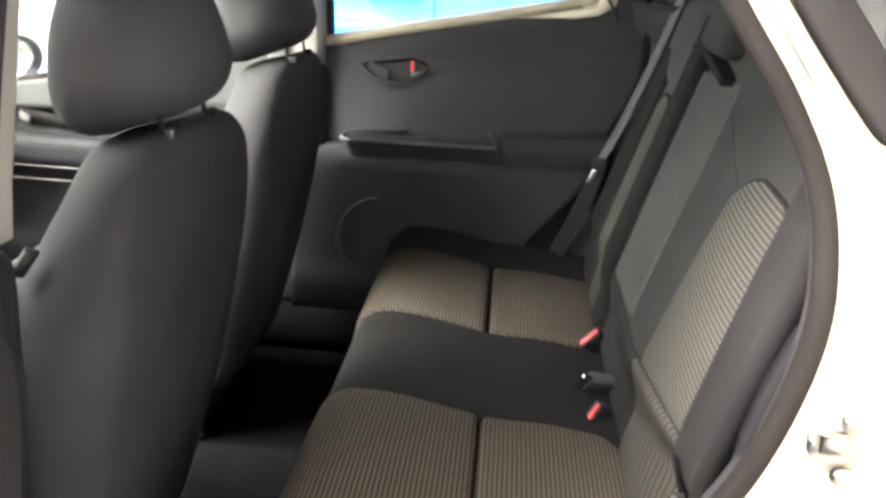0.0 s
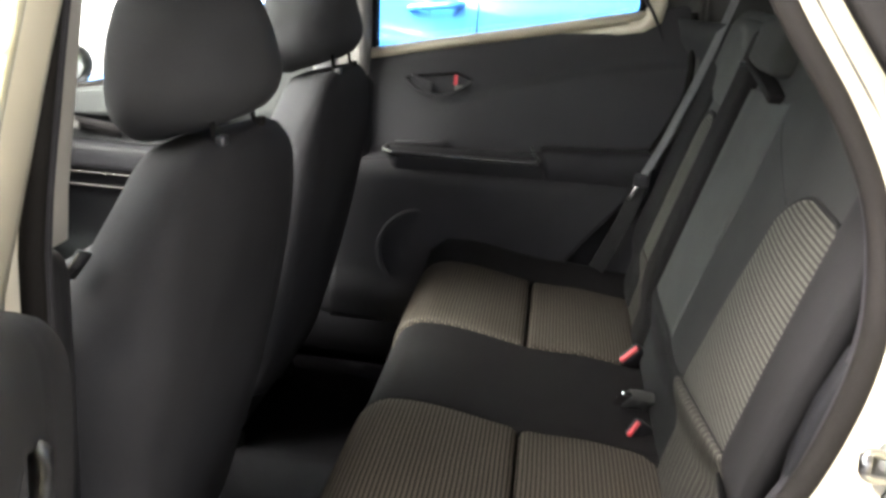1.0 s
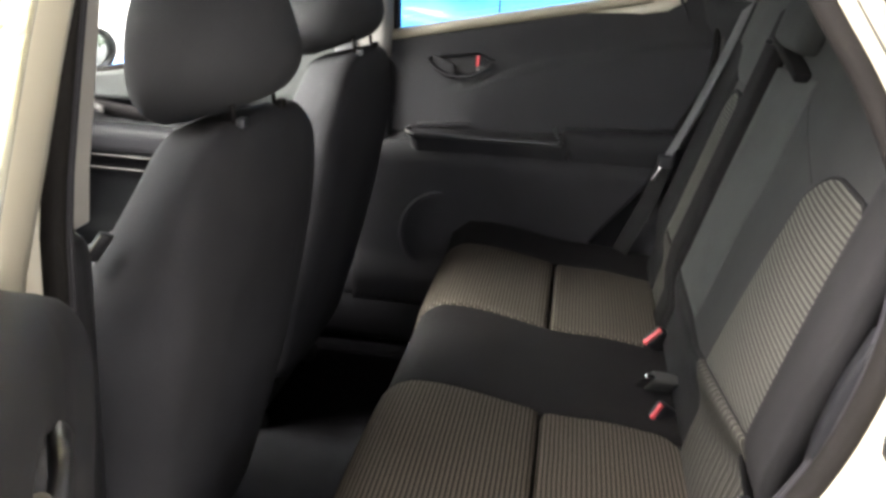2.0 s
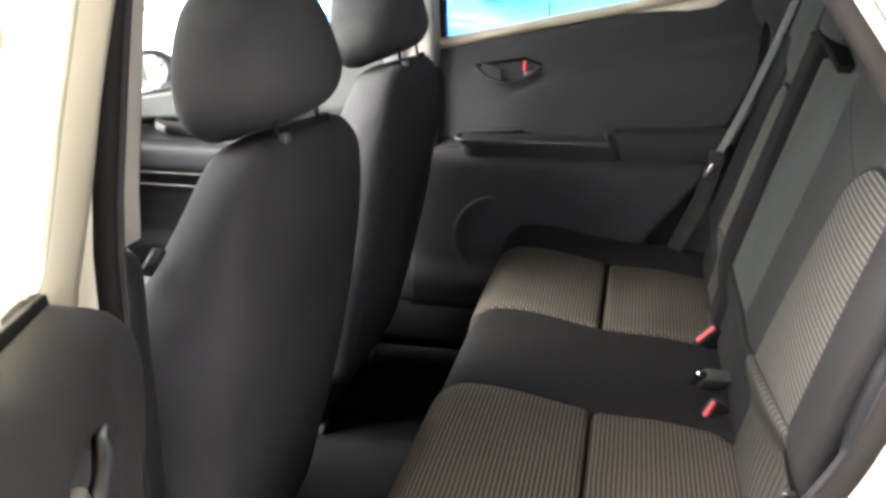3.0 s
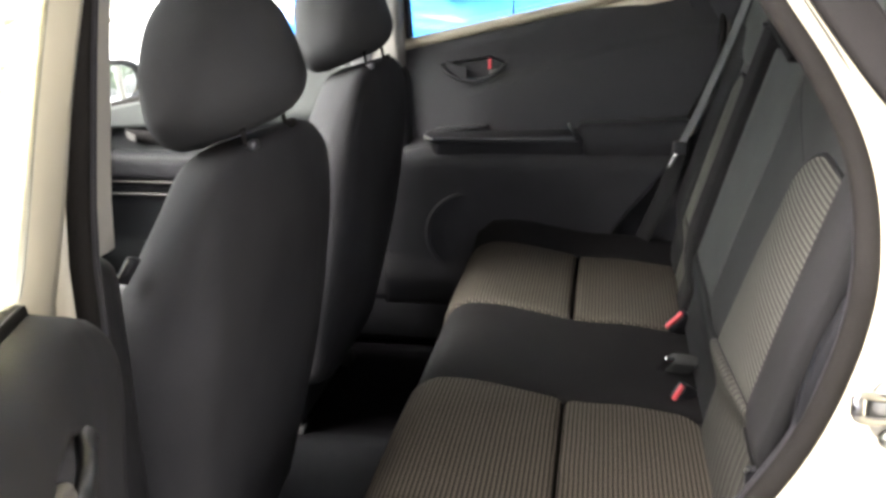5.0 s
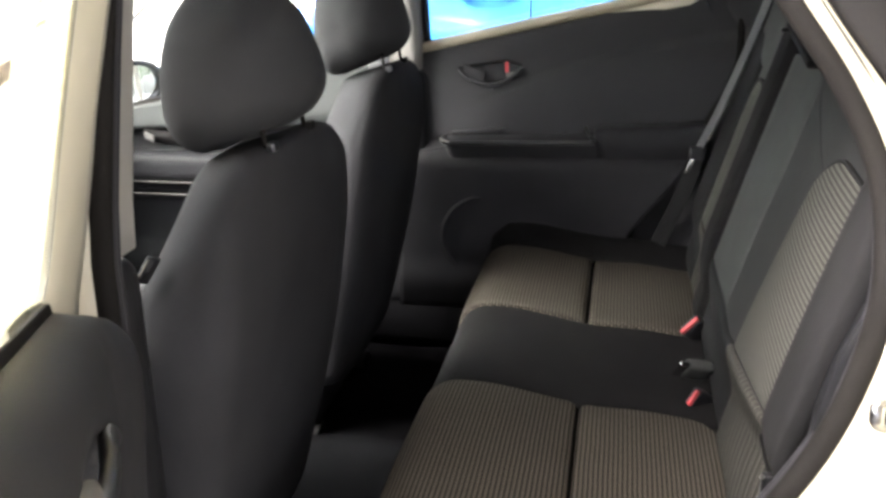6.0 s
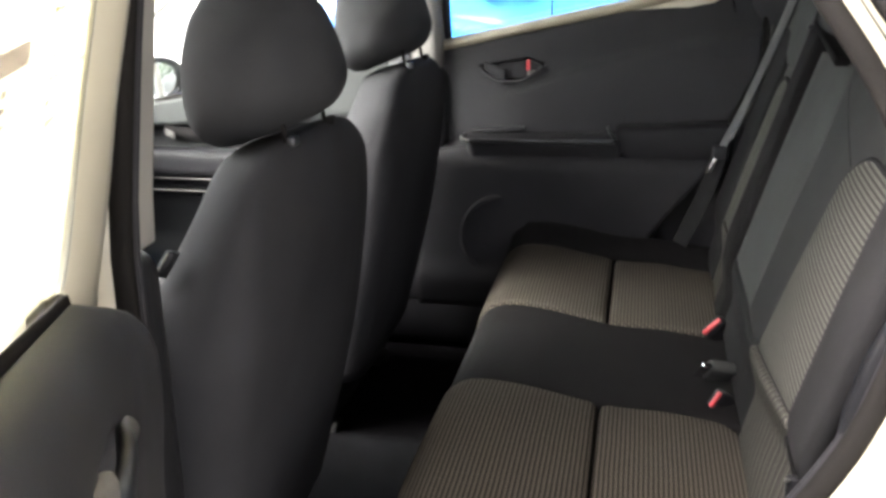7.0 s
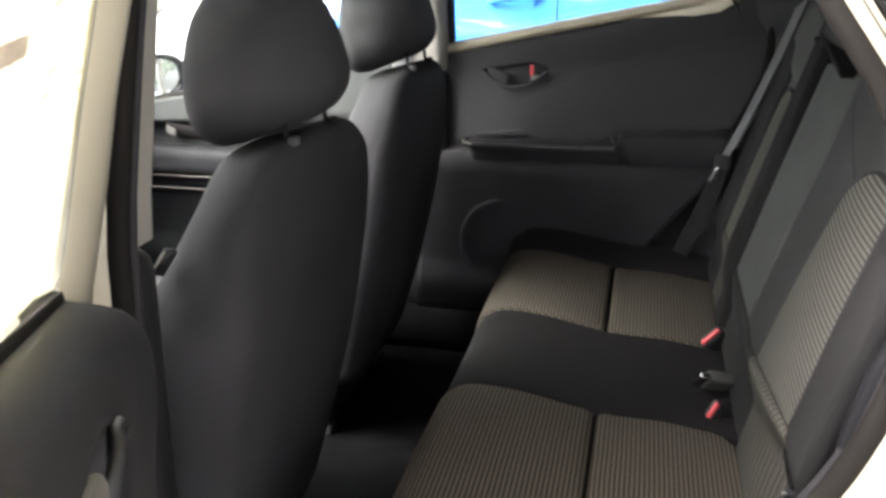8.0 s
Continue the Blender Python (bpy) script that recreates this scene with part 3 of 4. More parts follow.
def back_at(y, z, h):
    """Point on the backrest: y across, z up, h out of the cloth towards the front."""
    zz = z - seam_rise(y)
    lower = 0.004 * math.exp(-((zz - 0.655) / 0.06) ** 2)
    x = BACK_X + BACK_K * (z - BACK_Z) - lower - h + 0.030 * smooth_step(0.742, 0.655, zz)
    # the near place turns in towards the sitter above the lumbar seam
    q = max(0.0, min(0.70, -y))
    x -= 0.06 * q * q / (q + 0.05) * smooth_step(0.66, 0.76, zz)
    return (x, y, z + 0.28 * h)


def back_patch(name, outline_at, mat, proud, label="", puff=0.0, edge=0.012, n=(24, 40), thick=0.03, piping=False):
    """A sewn panel on the backrest. outline_at(a, b) gives its y and z; a across, b up. Its rim sinks into the cloth, its middle puffs out."""
    def rim(a, b):
        return min(1.0, min(a, 1 - a) / edge / 2, min(b, 1 - b) / edge / 2)

    def skin(a, b):
        # rows crowd towards the rim
        a, b = a + 0.08 * math.sin(-2 * math.pi * a), b + 0.08 * math.sin(-2 * math.pi * b)
        y, z = outline_at(a, b)
        r = rim(a, b)
        h = proud - 0.003 * (1 - math.sqrt(1 - (1 - r) ** 2)) + puff * math.sin(math.pi * a) ** 0.7 * math.sin(math.pi * b) ** 0.7
        return back_at(y, z, h)

    ob = part(name, sheet(skin, *n, thick, (1, 0, 0)), mat, BENCH, label)
    if piping:
        loop = [(0, k / 30) for k in range(31)] + [(k / 20, 1) for k in range(1, 20)] + [(1, 1 - k / 30) for k in range(31)] + [(1 - k / 20, 0) for k in range(1, 20)]
        part("piping", tube([back_at(*outline_at(a, b), proud - 0.0035) for a, b in loop], 0.0034, 8, True), FABRIC_SIDE, BENCH)
    return ob


def back_piece(name, y0, y1, z0, z1, mat, proud=0.0, r=0.018, label="", swell=0.0, round_top=0.0, thick=0.06, n=(1, 10, 14), cut=0.80, piping=False):
    yc, zc, hw = (y0 + y1) / 2, (z0 + z1) / 2, (y1 - y0) / 2

    def shape(x, y, z):
        t = (z - z0) / (z1 - z0)
        yy = y
        if round_top:
            a = max(0.0, (z - (z1 - round_top)) / round_top)
            yy = yc + (y - yc) * math.sqrt(max(0.04, 1 - cut * a * a))
        bulge = swell * (1 - ((y - yc) / hw) ** 2) * math.sin(math.pi * max(0.0, min(1.0, t))) ** 0.5
        return back_at(yy, z, -x - thick / 2 + proud + bulge)

    ob = part(name, rounded((thick, y1 - y0, z1 - z0), r, n, (0, yc, zc), shape), mat, BENCH, label)
    if piping:
        rim = [(y0, z0 + (z1 - z0) * k / 30) for k in range(31)] + [(y0 + (y1 - y0) * k / 10, z1) for k in range(1, 10)] + [(y1, z1 - (z1 - z0) * k / 30) for k in range(31)]
        part("piping", tube([shape(-thick / 2 + 0.0005, y, z) for y, z in rim], 0.0036, 8), FABRIC_SIDE, BENCH)
    return ob


def near_insert(a, b):
    left = -0.235 - 0.062 * b ** 1.3
    y = left + (-0.545 - left) * a
    low = 0.740 + seam_rise(y)
    top = 1.058 - 0.048 * max(0.0, 1 - a / 0.45) ** 2 - 0.020 * max(0.0, (a - 0.84) / 0.16) ** 2
    return (y, low + (top - low) * b)


def near_lower_insert(a, b):
    y = -0.216 - 0.320 * a
    return (y, 0.600 + (0.738 + seam_rise(y) - 0.600) * b)


def near_bolster(a, b):
    y = -0.547 - 0.098 * a
    return (y, 0.780 + (1.205 - 0.780) * b)


def near_lower_bolster(a, b):
    y = -0.537 - 0.098 * a
    return (y, 0.600 + 0.185 * b)


def middle_area(a, b):
    """The middle place: a broad soft band from the split to a crease."""
    z = 0.742 + 0.368 * b
    near = -0.046 - 0.022 * smooth_step(0.85, 1.00, z)
    return (0.194 + (near - 0.194) * a, z + 0.012 * a * b)


def middle_low(a, b):
    y = 0.194 - 0.424 * a
    return (y, 0.600 + (0.738 + seam_rise(y) - 0.600) * b)


def backrest():
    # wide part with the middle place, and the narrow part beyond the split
    back_piece("backrest_wide", -0.645, 0.196, 0.575, 1.235, FABRIC_SHADED, 0.0, 0.03, "wide folding part of the backrest", thick=0.12, n=(2, 24, 24))
    # narrow part and its shoulder keep the paler cloth to offset dim light
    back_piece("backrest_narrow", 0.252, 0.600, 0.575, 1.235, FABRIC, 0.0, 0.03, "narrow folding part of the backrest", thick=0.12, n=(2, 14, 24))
    back_piece("split_cover", 0.205, 0.305, 0.60, 1.20, PAD, 0.014, 0.012, thick=0.03, n=(1, 3, 12))
    back_patch("back_insert", near_insert, STRIPE_BACK, 0.005, "beige ribbed cloth back insert", 0.006, piping=True)
    back_patch("back_insert", near_lower_insert, STRIPE_LOW, 0.012, "beige ribbed cloth lower back insert", 0.008, 0.03, (20, 16))
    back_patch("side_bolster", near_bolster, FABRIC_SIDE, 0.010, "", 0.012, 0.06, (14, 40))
    # black patch stands for the deep shadow below the bolster
    back_patch("lower_side_shade", near_lower_bolster, PAD, 0.003, "", 0.004, 0.06, (10, 12))
    back_piece("back_insert", 0.300, 0.475, 0.741, 1.038, STRIPE_BACK, 0.0025, 0.002, "beige ribbed cloth back insert", 0.003, 0.105, 0.03, (1, 18, 40), 0.95, True)
    back_piece("back_insert", 0.300, 0.475, 0.600, 0.739, STRIPE_LOW, 0.0035, 0.003, "beige ribbed cloth lower back insert", 0.003, 0.0, 0.03, (1, 14, 10))
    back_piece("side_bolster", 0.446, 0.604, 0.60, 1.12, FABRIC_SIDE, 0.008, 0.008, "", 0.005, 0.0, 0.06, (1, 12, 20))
    back_patch("middle_panel", middle_area, FABRIC, 0.0030, "plain charcoal middle panel", 0.009, 0.10, (30, 30))
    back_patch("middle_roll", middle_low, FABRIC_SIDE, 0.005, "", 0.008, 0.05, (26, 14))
    back_piece("shoulder_pad", 0.265, 0.590, 1.045, 1.225, FABRIC, 0.006, 0.03, "", 0.004, 0.0, 0.05, (1, 12, 8))
    part("seam", tube(spline([back_at(-0.085 - 0.205 * (k / 9) ** 1.4, 1.095 - 0.068 * k / 9, 0.0) for k in range(10)], 3), 0.0007, 6), FABRIC_SIDE, BENCH)
    part("middle_headrest", rounded((0.055, 0.190, 0.085), 0.02, (3, 6, 4), (0.345, 0.095, 1.190), lambda x, y, z: (x + 0.25 * (z - 1.19), y, z)), FABRIC_SHADED, BENCH, "low middle headrest")
    part("belt_guide", rounded((0.03, 0.200, 0.013), 0.005, (2, 6, 2), (0.324, 0.078, 1.138), lambda x, y, z: (x, y, z + 0.19 * (y - 0.08))), PAD, BENCH, "black slot under the middle headrest")
    part("release_lever", rounded((0.016, 0.010, 0.008), 0.003, (1, 1, 1), (0.312, 0.205, 1.150)), PLASTIC, BENCH)


backrest()


def rear_buckle(name, at, point, wide, label, size=1.0, mat=PLASTIC):
    """Buckle whose mouth lies at that place; point: the way it points, wide: the way of its width."""
    p = Vector(point).normalized()
    w = Vector(wide)
    w = (w - w.dot(p) * p).normalized()
    t = thing(name, label, "buckle", "rear belt buckles", at=at)
    t.rotation_euler = Matrix((-p, w, (-p).cross(w))).transposed().to_euler()
    case = part("case", rounded((0.056 * size, 0.044 * size, 0.024 * size), 0.008 * size, (5, 4, 3), (0.030 * size, 0, 0), lambda x, y, z: (x, y * (1 - 2.2 * max(0, x - 0.03)), z * (1 - 3 * max(0, x - 0.03)))), mat, t)
    part("stalk", strap([(0.05, 0, 0), (0.085, 0, -0.008), (0.12, 0, -0.03)], 0.026, 0.005, (0, 1, 0)), PAD, case)
    return t


LEAN = (-0.62, -0.55, 0.56)
far_buckle = rear_buckle("belt_buckle", (0.184, 0.147, 0.628), LEAN, (0.66, 0.0, 0.75), "black belt buckle with a red release button")
part("button", rounded((0.009, 0.041, 0.008), 0.003, (2, 5, 2), (0.001, 0, 0.004)), RED, far_buckle, "red release button")
near_buckle = rear_buckle("belt_buckle", (0.174, -0.108, 0.610), LEAN, (0.45, 0.25, 0.86), "black belt buckle with a red release button", 0.8)
part("button", rounded((0.009, 0.028, 0.007), 0.003, (2, 5, 2), (0.001, 0, 0.004)), RED, near_buckle, "red release button")
mid_buckle = rear_buckle("belt_buckle", (0.160, -0.066, 0.640), (-0.90, -0.30, 0.20), (0.25, -0.55, 0.80), "dark grey belt buckle with a steel tongue in it", 0.85, FABRIC)
part("tongue", rounded((0.018, 0.036, 0.009), 0.003, (3, 4, 2), (-0.002, 0, 0.003)), CHROME, mid_buckle, "steel belt tongue")
part("webbing", strap(spline([(0.045, 0.004, 0.006), (0.066, 0.018, 0.0), (0.085, 0.03, -0.02)], 5), 0.034, 0.004, (0.2, 1, 0.3)), FABRIC_SIDE, mid_buckle, "folded dark webbing")


def belt_far():
    b = thing("rear_seat_belt", "grey rear seat belt hanging beside the far door", "seat belt", "rear seat belts")
    run = spline([(0.392, 0.640, 1.36), (0.330, 0.622, 1.150), (0.262, 0.600, 0.965), (0.216, 0.588, 0.860)], 6)
    part("webbing", strap(run, 0.031, 0.0018, (0.35, -0.90, 0.0)), WEBBING, b)
    # same webbing, its lower run given a darker colour for shade
    part("webbing", strap(spline([(0.212, 0.586, 0.845), (0.190, 0.594, 0.76), (0.150, 0.612, 0.650), (0.135, 0.62, 0.60)], 6), 0.040, 0.0018, (0.70, -0.60, 0.3)), FABRIC_SIDE, b)
    tg = part("tongue", rounded((0.034, 0.014, 0.030), 0.006, (3, 2, 3), (0.2135, 0.580, 0.853)), PLASTIC, b, "black belt tongue grip")
    part("blade", rounded((0.012, 0.003, 0.036), 0.0014, (2, 1, 3), (0.206, 0.576, 0.826), lambda x, y, z: (x + 0.45 * (z - 0.84), y, z)), CHROME, tg, "steel belt tongue")


belt_far()


def belt_near():
    b = thing("rear_seat_belt", "grey rear seat belt end anchored beside the bench", "seat belt", "rear seat belts")
    part("webbing", strap(spline([(0.212, -0.527, 0.786), (0.219, -0.530, 0.758), (0.228, -0.534, 0.724), (0.234, -0.540, 0.66)], 6), 0.017, 0.002, (0.5, 0.8, 0.2)), FABRIC_SIDE, b)
    an = part("anchor", rounded((0.014, 0.012, 0.030), 0.004, (2, 2, 3), (0.219, -0.540, 0.728)), PLASTIC, b, "black anchor cover")
    part("bolt", lathe([(0.0005, -0.008), (0.0016, -0.008), (0.0028, -0.006), (0.0005, -0.006)], 14, "y", (0.212, -0.541, 0.742)), STEEL, an)


belt_near()


# ---- front seats, seen from behind ----
def front_seat(name, yc, dx, label, nod=0.0):
    s = thing(name, label, "front seat", "front seats", at=(0, 0, 0))

    def rear_x(z):
        return -0.349 - 0.10 * max(0.0, (0.97 - z) / 0.52) ** 1.5 - 0.012 * smooth_step(1.0, 1.08, z) + dx

    def outline(f, shrink):
        """Section of the backrest at depth f (0 behind, 1 in front): square shoulders behind, sloping in front."""
        top, n, hw = 1.072 - 0.030 * f, 4.6 - 2.6 * f ** 0.7, (0.240 + 0.012 * smooth_step(0.0, 0.30, f) - 0.026 * smooth_step(0.40, 1.0, f)) * shrink
        z0, zs = 0.45, 0.80
        right = []
        for k in range(15):
            z = z0 + (zs - z0) * k / 14
            right.append((hw * (0.90 + 0.10 * smooth_step(z0, 0.72, z)), z))
        for k in range(1, 19):
            a = math.pi / 2 * k / 18
            right.append((hw * math.cos(a) ** (2 / n), zs + (top - (1 - shrink) * 0.2 - zs) * math.sin(a) ** (2 / n)))
        ys = [(yc + v, z) for v, z in right] + [(yc - v, z) for v, z in reversed(right[:-1])]
        return [Vector((rear_x(z) - 0.015 * ((abs(y - yc)) / 0.24) ** 3 * (1 - f) - f * (0.180 - 0.055 * smooth_step(0.78, 1.02, z)), y, z)) for y, z in ys]

    rings = []
    for f, shrink in ((0.0, 0.50), (0.0, 0.86), (0.02, 0.93), (0.07, 0.975), (0.16, 1.0), (0.35, 1.0), (0.55, 1.0), (0.75, 1.0), (0.9, 0.98), (0.98, 0.93), (1.0, 0.86), (1.0, 0.5)):
        rings.append(outline(f, shrink))
    part("backrest", loft(rings, True, True), FABRIC_BACK, s)
    part("seat_cushion", rounded((0.50, 0.50, 0.15), 0.05, (6, 6, 3), (-0.74 + dx, yc, 0.535)), FABRIC_BACK, s)
    part("seat_base", rounded((0.42, 0.40, 0.14), 0.02, (2, 2, 2), (-0.72 + dx, yc, 0.41)), PLASTIC, s, "black plastic seat base")
    for sy in (-1, 1):
        part("seat_rail", rounded((0.42, 0.05, 0.035), 0.008, (2, 1, 1), (-0.72 + dx, yc + sy * 0.18, 0.322)), DARK_STEEL, s)

    def head_ring(t):
        """Section of the headrest at height t (0 to 1): wide and full low down, rounding off to the top."""
        z = 1.0676 + 0.185 * t
        low = math.sqrt(max(0.0, 1 - max(0.0, 1 - t / 0.337) ** 2))
        edge = low * math.sqrt(max(0.0, 1 - max(0.0, (t - 0.731) / 0.269) ** 2))
        hw = (0.1365 - 0.1262 * max(0.0, (t - 0.42) / 0.58) ** 2.0) * (0.30 + 0.70 * edge)
        ht = (0.0953 - 0.023 * t) * (0.5 + 0.5 * edge)
        cx = -0.4124 - 0.125 * (z - 1.10) + dx + nod
        ring = []
        for k in range(44):
            a = 2 * math.pi * k / 44
            c, q = math.cos(a), math.sin(a)
            e, k2 = (1.05, 1.0) if c > 0 else (0.65, 0.98)
            ring.append(Vector((cx + ht * k2 * math.copysign(abs(c) ** e, c), yc + hw * math.copysign(abs(q) ** e, q), z + 0.39 * ht * c * (1 - t))))
        return ring

    head = part("headrest", loft([head_ring(1 - (1 - k / 26) ** 1.4 if k > 13 else 0.379 * (k / 13) ** 1.5 + (1 - 0.5 ** 1.4 - 0.379) * k / 13) for k in range(27)], True, True), FABRIC_HEAD, s, "charcoal cloth headrest")
    for sy in (-1, 1):
        # chrome posts and the +y guide blackened in colour to subdue their light
        part("post", tube([(-0.372 + dx, yc + sy * 0.07, 1.04), (-0.384 + dx, yc + sy * 0.07, 1.12)], 0.0032, 12), RUBBER, head, "dark headrest post")
        part("post_guide", rounded((0.010, 0.017, 0.011), 0.002, (2, 3, 2), (-0.367 + dx, yc + sy * 0.07, 1.067)), DARK_CHROME if sy < 0 else RUBBER, head, "chrome post guide" if sy < 0 else "dark post guide")
    return s


near_seat = front_seat("front_seat", -0.36, 0.0, "charcoal cloth front seat with a headrest, beside the open door")
front_seat("front_seat", 0.36, -0.035, "charcoal cloth front seat with a headrest, beside the far doors", -0.015)
tag = part("side_tag", strap([(-0.475, -0.581, 0.942), (-0.465, -0.582, 0.956), (-0.454, -0.583, 0.972)], 0.015, 0.005, (0.75, 0.6, 0.1)), PLASTIC, near_seat, "black woven side tag")
part("stitching", tube([(-0.4775, -0.588, 0.9435), (-0.457, -0.590, 0.9725)], 0.0008, 6), THREAD, tag, "pale stitched edge")


def front_belt_strap(sy):
    """Front belt on the pillar: anchor loop above, webbing down the pillar to the seat's side."""
    b = thing("pillar_belt", "grey seat belt hanging on the door pillar", "seat belt", "pillar belts")
    part("webbing", strap(spline([(-0.500, sy * 0.580, 1.36), (-0.505, sy * 0.622, 1.20), (-0.515, sy * 0.648, 1.04), (-0.545, sy * 0.655, 0.90), (-0.570, sy * 0.660, 0.74), (-0.58, sy * 0.665, 0.50)], 6), 0.046, 0.002, (1.0, 0.1, 0.1)), WEBBING, b)
    loop = part("anchor_loop", rounded((0.070, 0.014, 0.050), 0.006, (3, 2, 3), (-0.500, sy * 0.574, 1.375)), PLASTIC, b, "black upper anchor loop")
    part("bolt_cap", lathe([(0.001, -sy * 0.010), (0.010, -sy * 0.010), (0.013, -sy * 0.006), (0.013, 0.0), (0.001, 0.0)], 16, "y", (-0.500, sy * 0.568, 1.385)), PLASTIC, loop)


front_belt_strap(1)


# ---- far rear door, shut, seen from inside ----
def belt_z(x):
    """Lower edge of the side glass along the car."""
    return 1.072 + 0.216 * (x + 0.422)


def car_door(name, label):
    return thing(name, label, "car door", "car doors", at=(0, 0, 0))


def rear_door_inside(d, sy):
    """Trim, armrest, handle, loudspeaker, frame and pane of a rear door, as it lies when shut; sy: its side."""
    def lean(y, z):
        """The trim leans in less than the glass above it."""
        return y - 0.12 * max(0.0, z - 1.04)

    def rear_edge(z):
        return 0.292 - 0.07 * smooth_step(1.05, 0.85, z) - 0.18 * smooth_step(0.88, 0.55, z) - 0.012 * smooth_step(1.10, 1.22, z)

    def trim(u, v):
        z0 = 0.44
        xr = 0.0
        x = -0.47
        z = z0
        # height first from v, then the span at that height
        for _ in range(3):
            top = belt_z(x) + 0.001
            z = z0 + (top - z0) * v
            xr = rear_edge(z)
            x = -0.475 + (xr + 0.475) * u
        crease = 0.950 + 0.40 * (x + 0.271) - 0.25 * (x + 0.271) ** 2
        y = 0.703 - 0.009 * smooth_step(crease + 0.016, crease - 0.012, z) * smooth_step(-0.34, -0.20, x) + 0.008 * smooth_step(belt_z(x) - 0.05, belt_z(x), z)
        y -= 0.066 * smooth_step(0.845, 0.800, z)
        y -= 0.018 * smooth_step(0.56, 0.50, z)
        # handle hollow: nearly flat above, a long bow below
        roof_z = 1.016 + 0.17 * (x + 0.335) - 0.55 * max(0.0, x + 0.222)
        keel_z = 0.981 + 0.034 * abs((x + 0.262) / 0.073) ** 2.2
        y += 0.024 * smooth_step(0.003, -0.006, z - roof_z) * smooth_step(-0.003, 0.006, z - keel_z)
        return (x, sy * lean(y, z), z)

    part("trim_panel", sheet(lambda u, v: trim(u, 0.60 + 0.40 * v), 170, 90, 0.012, (0, sy, 0)), PLASTIC_SOFT, d, "charcoal moulded door trim")
    part("lower_panel", sheet(lambda u, v: trim(u, 0.60 * v), 46, 26, 0.012, (0, sy, 0)), LOWER, d, "black lower door panel")
    # armrest: a shelf with a rolled edge, its gloss rim, a grab cup and a padded rear half
    def shelf(u, v):
        x = -0.372 + 0.372 * u
        a = math.pi * 0.62 * v
        lift = 0.030 * (x + 0.36)
        out = 0.060 * smooth_step(-0.372, -0.345, x) ** 0.5
        return (x, sy * (0.704 - out * min(1.0, v / 0.45) + 0.020 * smooth_step(0.55, 1.0, v)), 0.848 + lift + 0.010 * math.cos(a) - 0.072 * smooth_step(0.40, 1.0, v))

    arm = part("armrest", sheet(shelf, 40, 24, 0.010, (0, sy, 0)), LOWER, d, "black plastic armrest with a grab cup")
    rim = spline([(-0.366, sy * 0.676, 0.8575), (-0.370, sy * 0.656, 0.852), (-0.352, sy * 0.6435, 0.849), (-0.30, sy * 0.641, 0.8505), (-0.16, sy * 0.641, 0.8535), (-0.012, sy * 0.642, 0.8565)], 8)
    part("gloss_rim", tube(rim, 0.0058, 10), GLOSS_BLACK, arm, "gloss black rim of the armrest")
    # bright strip added where the gloss cap only catches light
    part("cap_glint", tube(spline([(-0.3735, sy * 0.664, 0.8565), (-0.369, sy * 0.6475, 0.8535), (-0.350, sy * 0.6375, 0.8510)], 5), 0.0026, 8), STEEL, arm, "steel strip standing in for a glint on the armrest cap")
    part("grab_cup", rounded((0.27, 0.030, 0.008), 0.003, (10, 3, 1), (-0.165, sy * 0.673, 0.857), lambda x, y, z: (x, y, z + 0.030 * (x + 0.16))), PLASTIC, arm, "black grab cup lining")

    def pad(x, y, z):
        """Elbow pad: rounded, rising to the rear, its underside cut back."""
        low = smooth_step(0.86, 0.79, z)
        return (x + 0.35 * (0.87 - z) * smooth_step(0.04, -0.02, x), y + sy * 0.020 * low, z + 0.055 * (x - 0.11))

    part("elbow_pad", rounded((0.252, 0.088, 0.112), 0.018, (14, 6, 6), (0.115, sy * 0.684, 0.838), pad), LOWER, arm, "padded charcoal elbow rest")
    part("notch", tube([(-0.033, sy * 0.648, 0.892), (-0.024, sy * 0.641, 0.876), (-0.010, sy * 0.640, 0.858)], 0.0034, 8), GLOSS_BLACK, arm, "gloss black seam trim")
    part("switch", rounded((0.128, 0.014, 0.010), 0.003, (6, 2, 2), (-0.290, sy * 0.694, 0.868), lambda x, y, z: (x, y, z + 0.09 * (x + 0.29))), PLASTIC_SOFT, arm, "grey window switch strip")
    # handle: dark cup in the hollow, a bowed lever and a red lock mark
    bowl = [(-0.331 + 0.138 * k / 16, 1.012 + 0.17 * (-0.331 + 0.138 * k / 16 + 0.335) - 0.55 * max(0.0, -0.331 + 0.138 * k / 16 + 0.222)) for k in range(17)]
    bowl += [(-0.193 - 0.138 * k / 16, 0.985 + 0.030 * abs((-0.193 - 0.138 * k / 16 + 0.262) / 0.071) ** 2.2) for k in range(1, 16)]
    hb = part("handle_cup", prism(bowl, sy * 0.713, sy * 0.719), PLASTIC, d, "black handle cup", smooth=False)
    part("lever", tube(spline([(-0.334, sy * 0.697, 1.014), (-0.322, sy * 0.694, 1.001), (-0.297, sy * 0.691, 0.987), (-0.262, sy * 0.690, 0.981), (-0.228, sy * 0.6915, 0.987), (-0.200, sy * 0.695, 1.004), (-0.186, sy * 0.699, 1.018)], 6), 0.0050, 10, False, 0.7), PLASTIC_SOFT, hb, "charcoal bowed handle lever")
    part("pull_tab", rounded((0.052, 0.008, 0.030), 0.004, (4, 2, 3), (-0.300, sy * 0.704, 1.003), lambda x, y, z: (x, y, z - 0.35 * (x + 0.300))), PLASTIC_SOFT, hb, "charcoal finger pull")
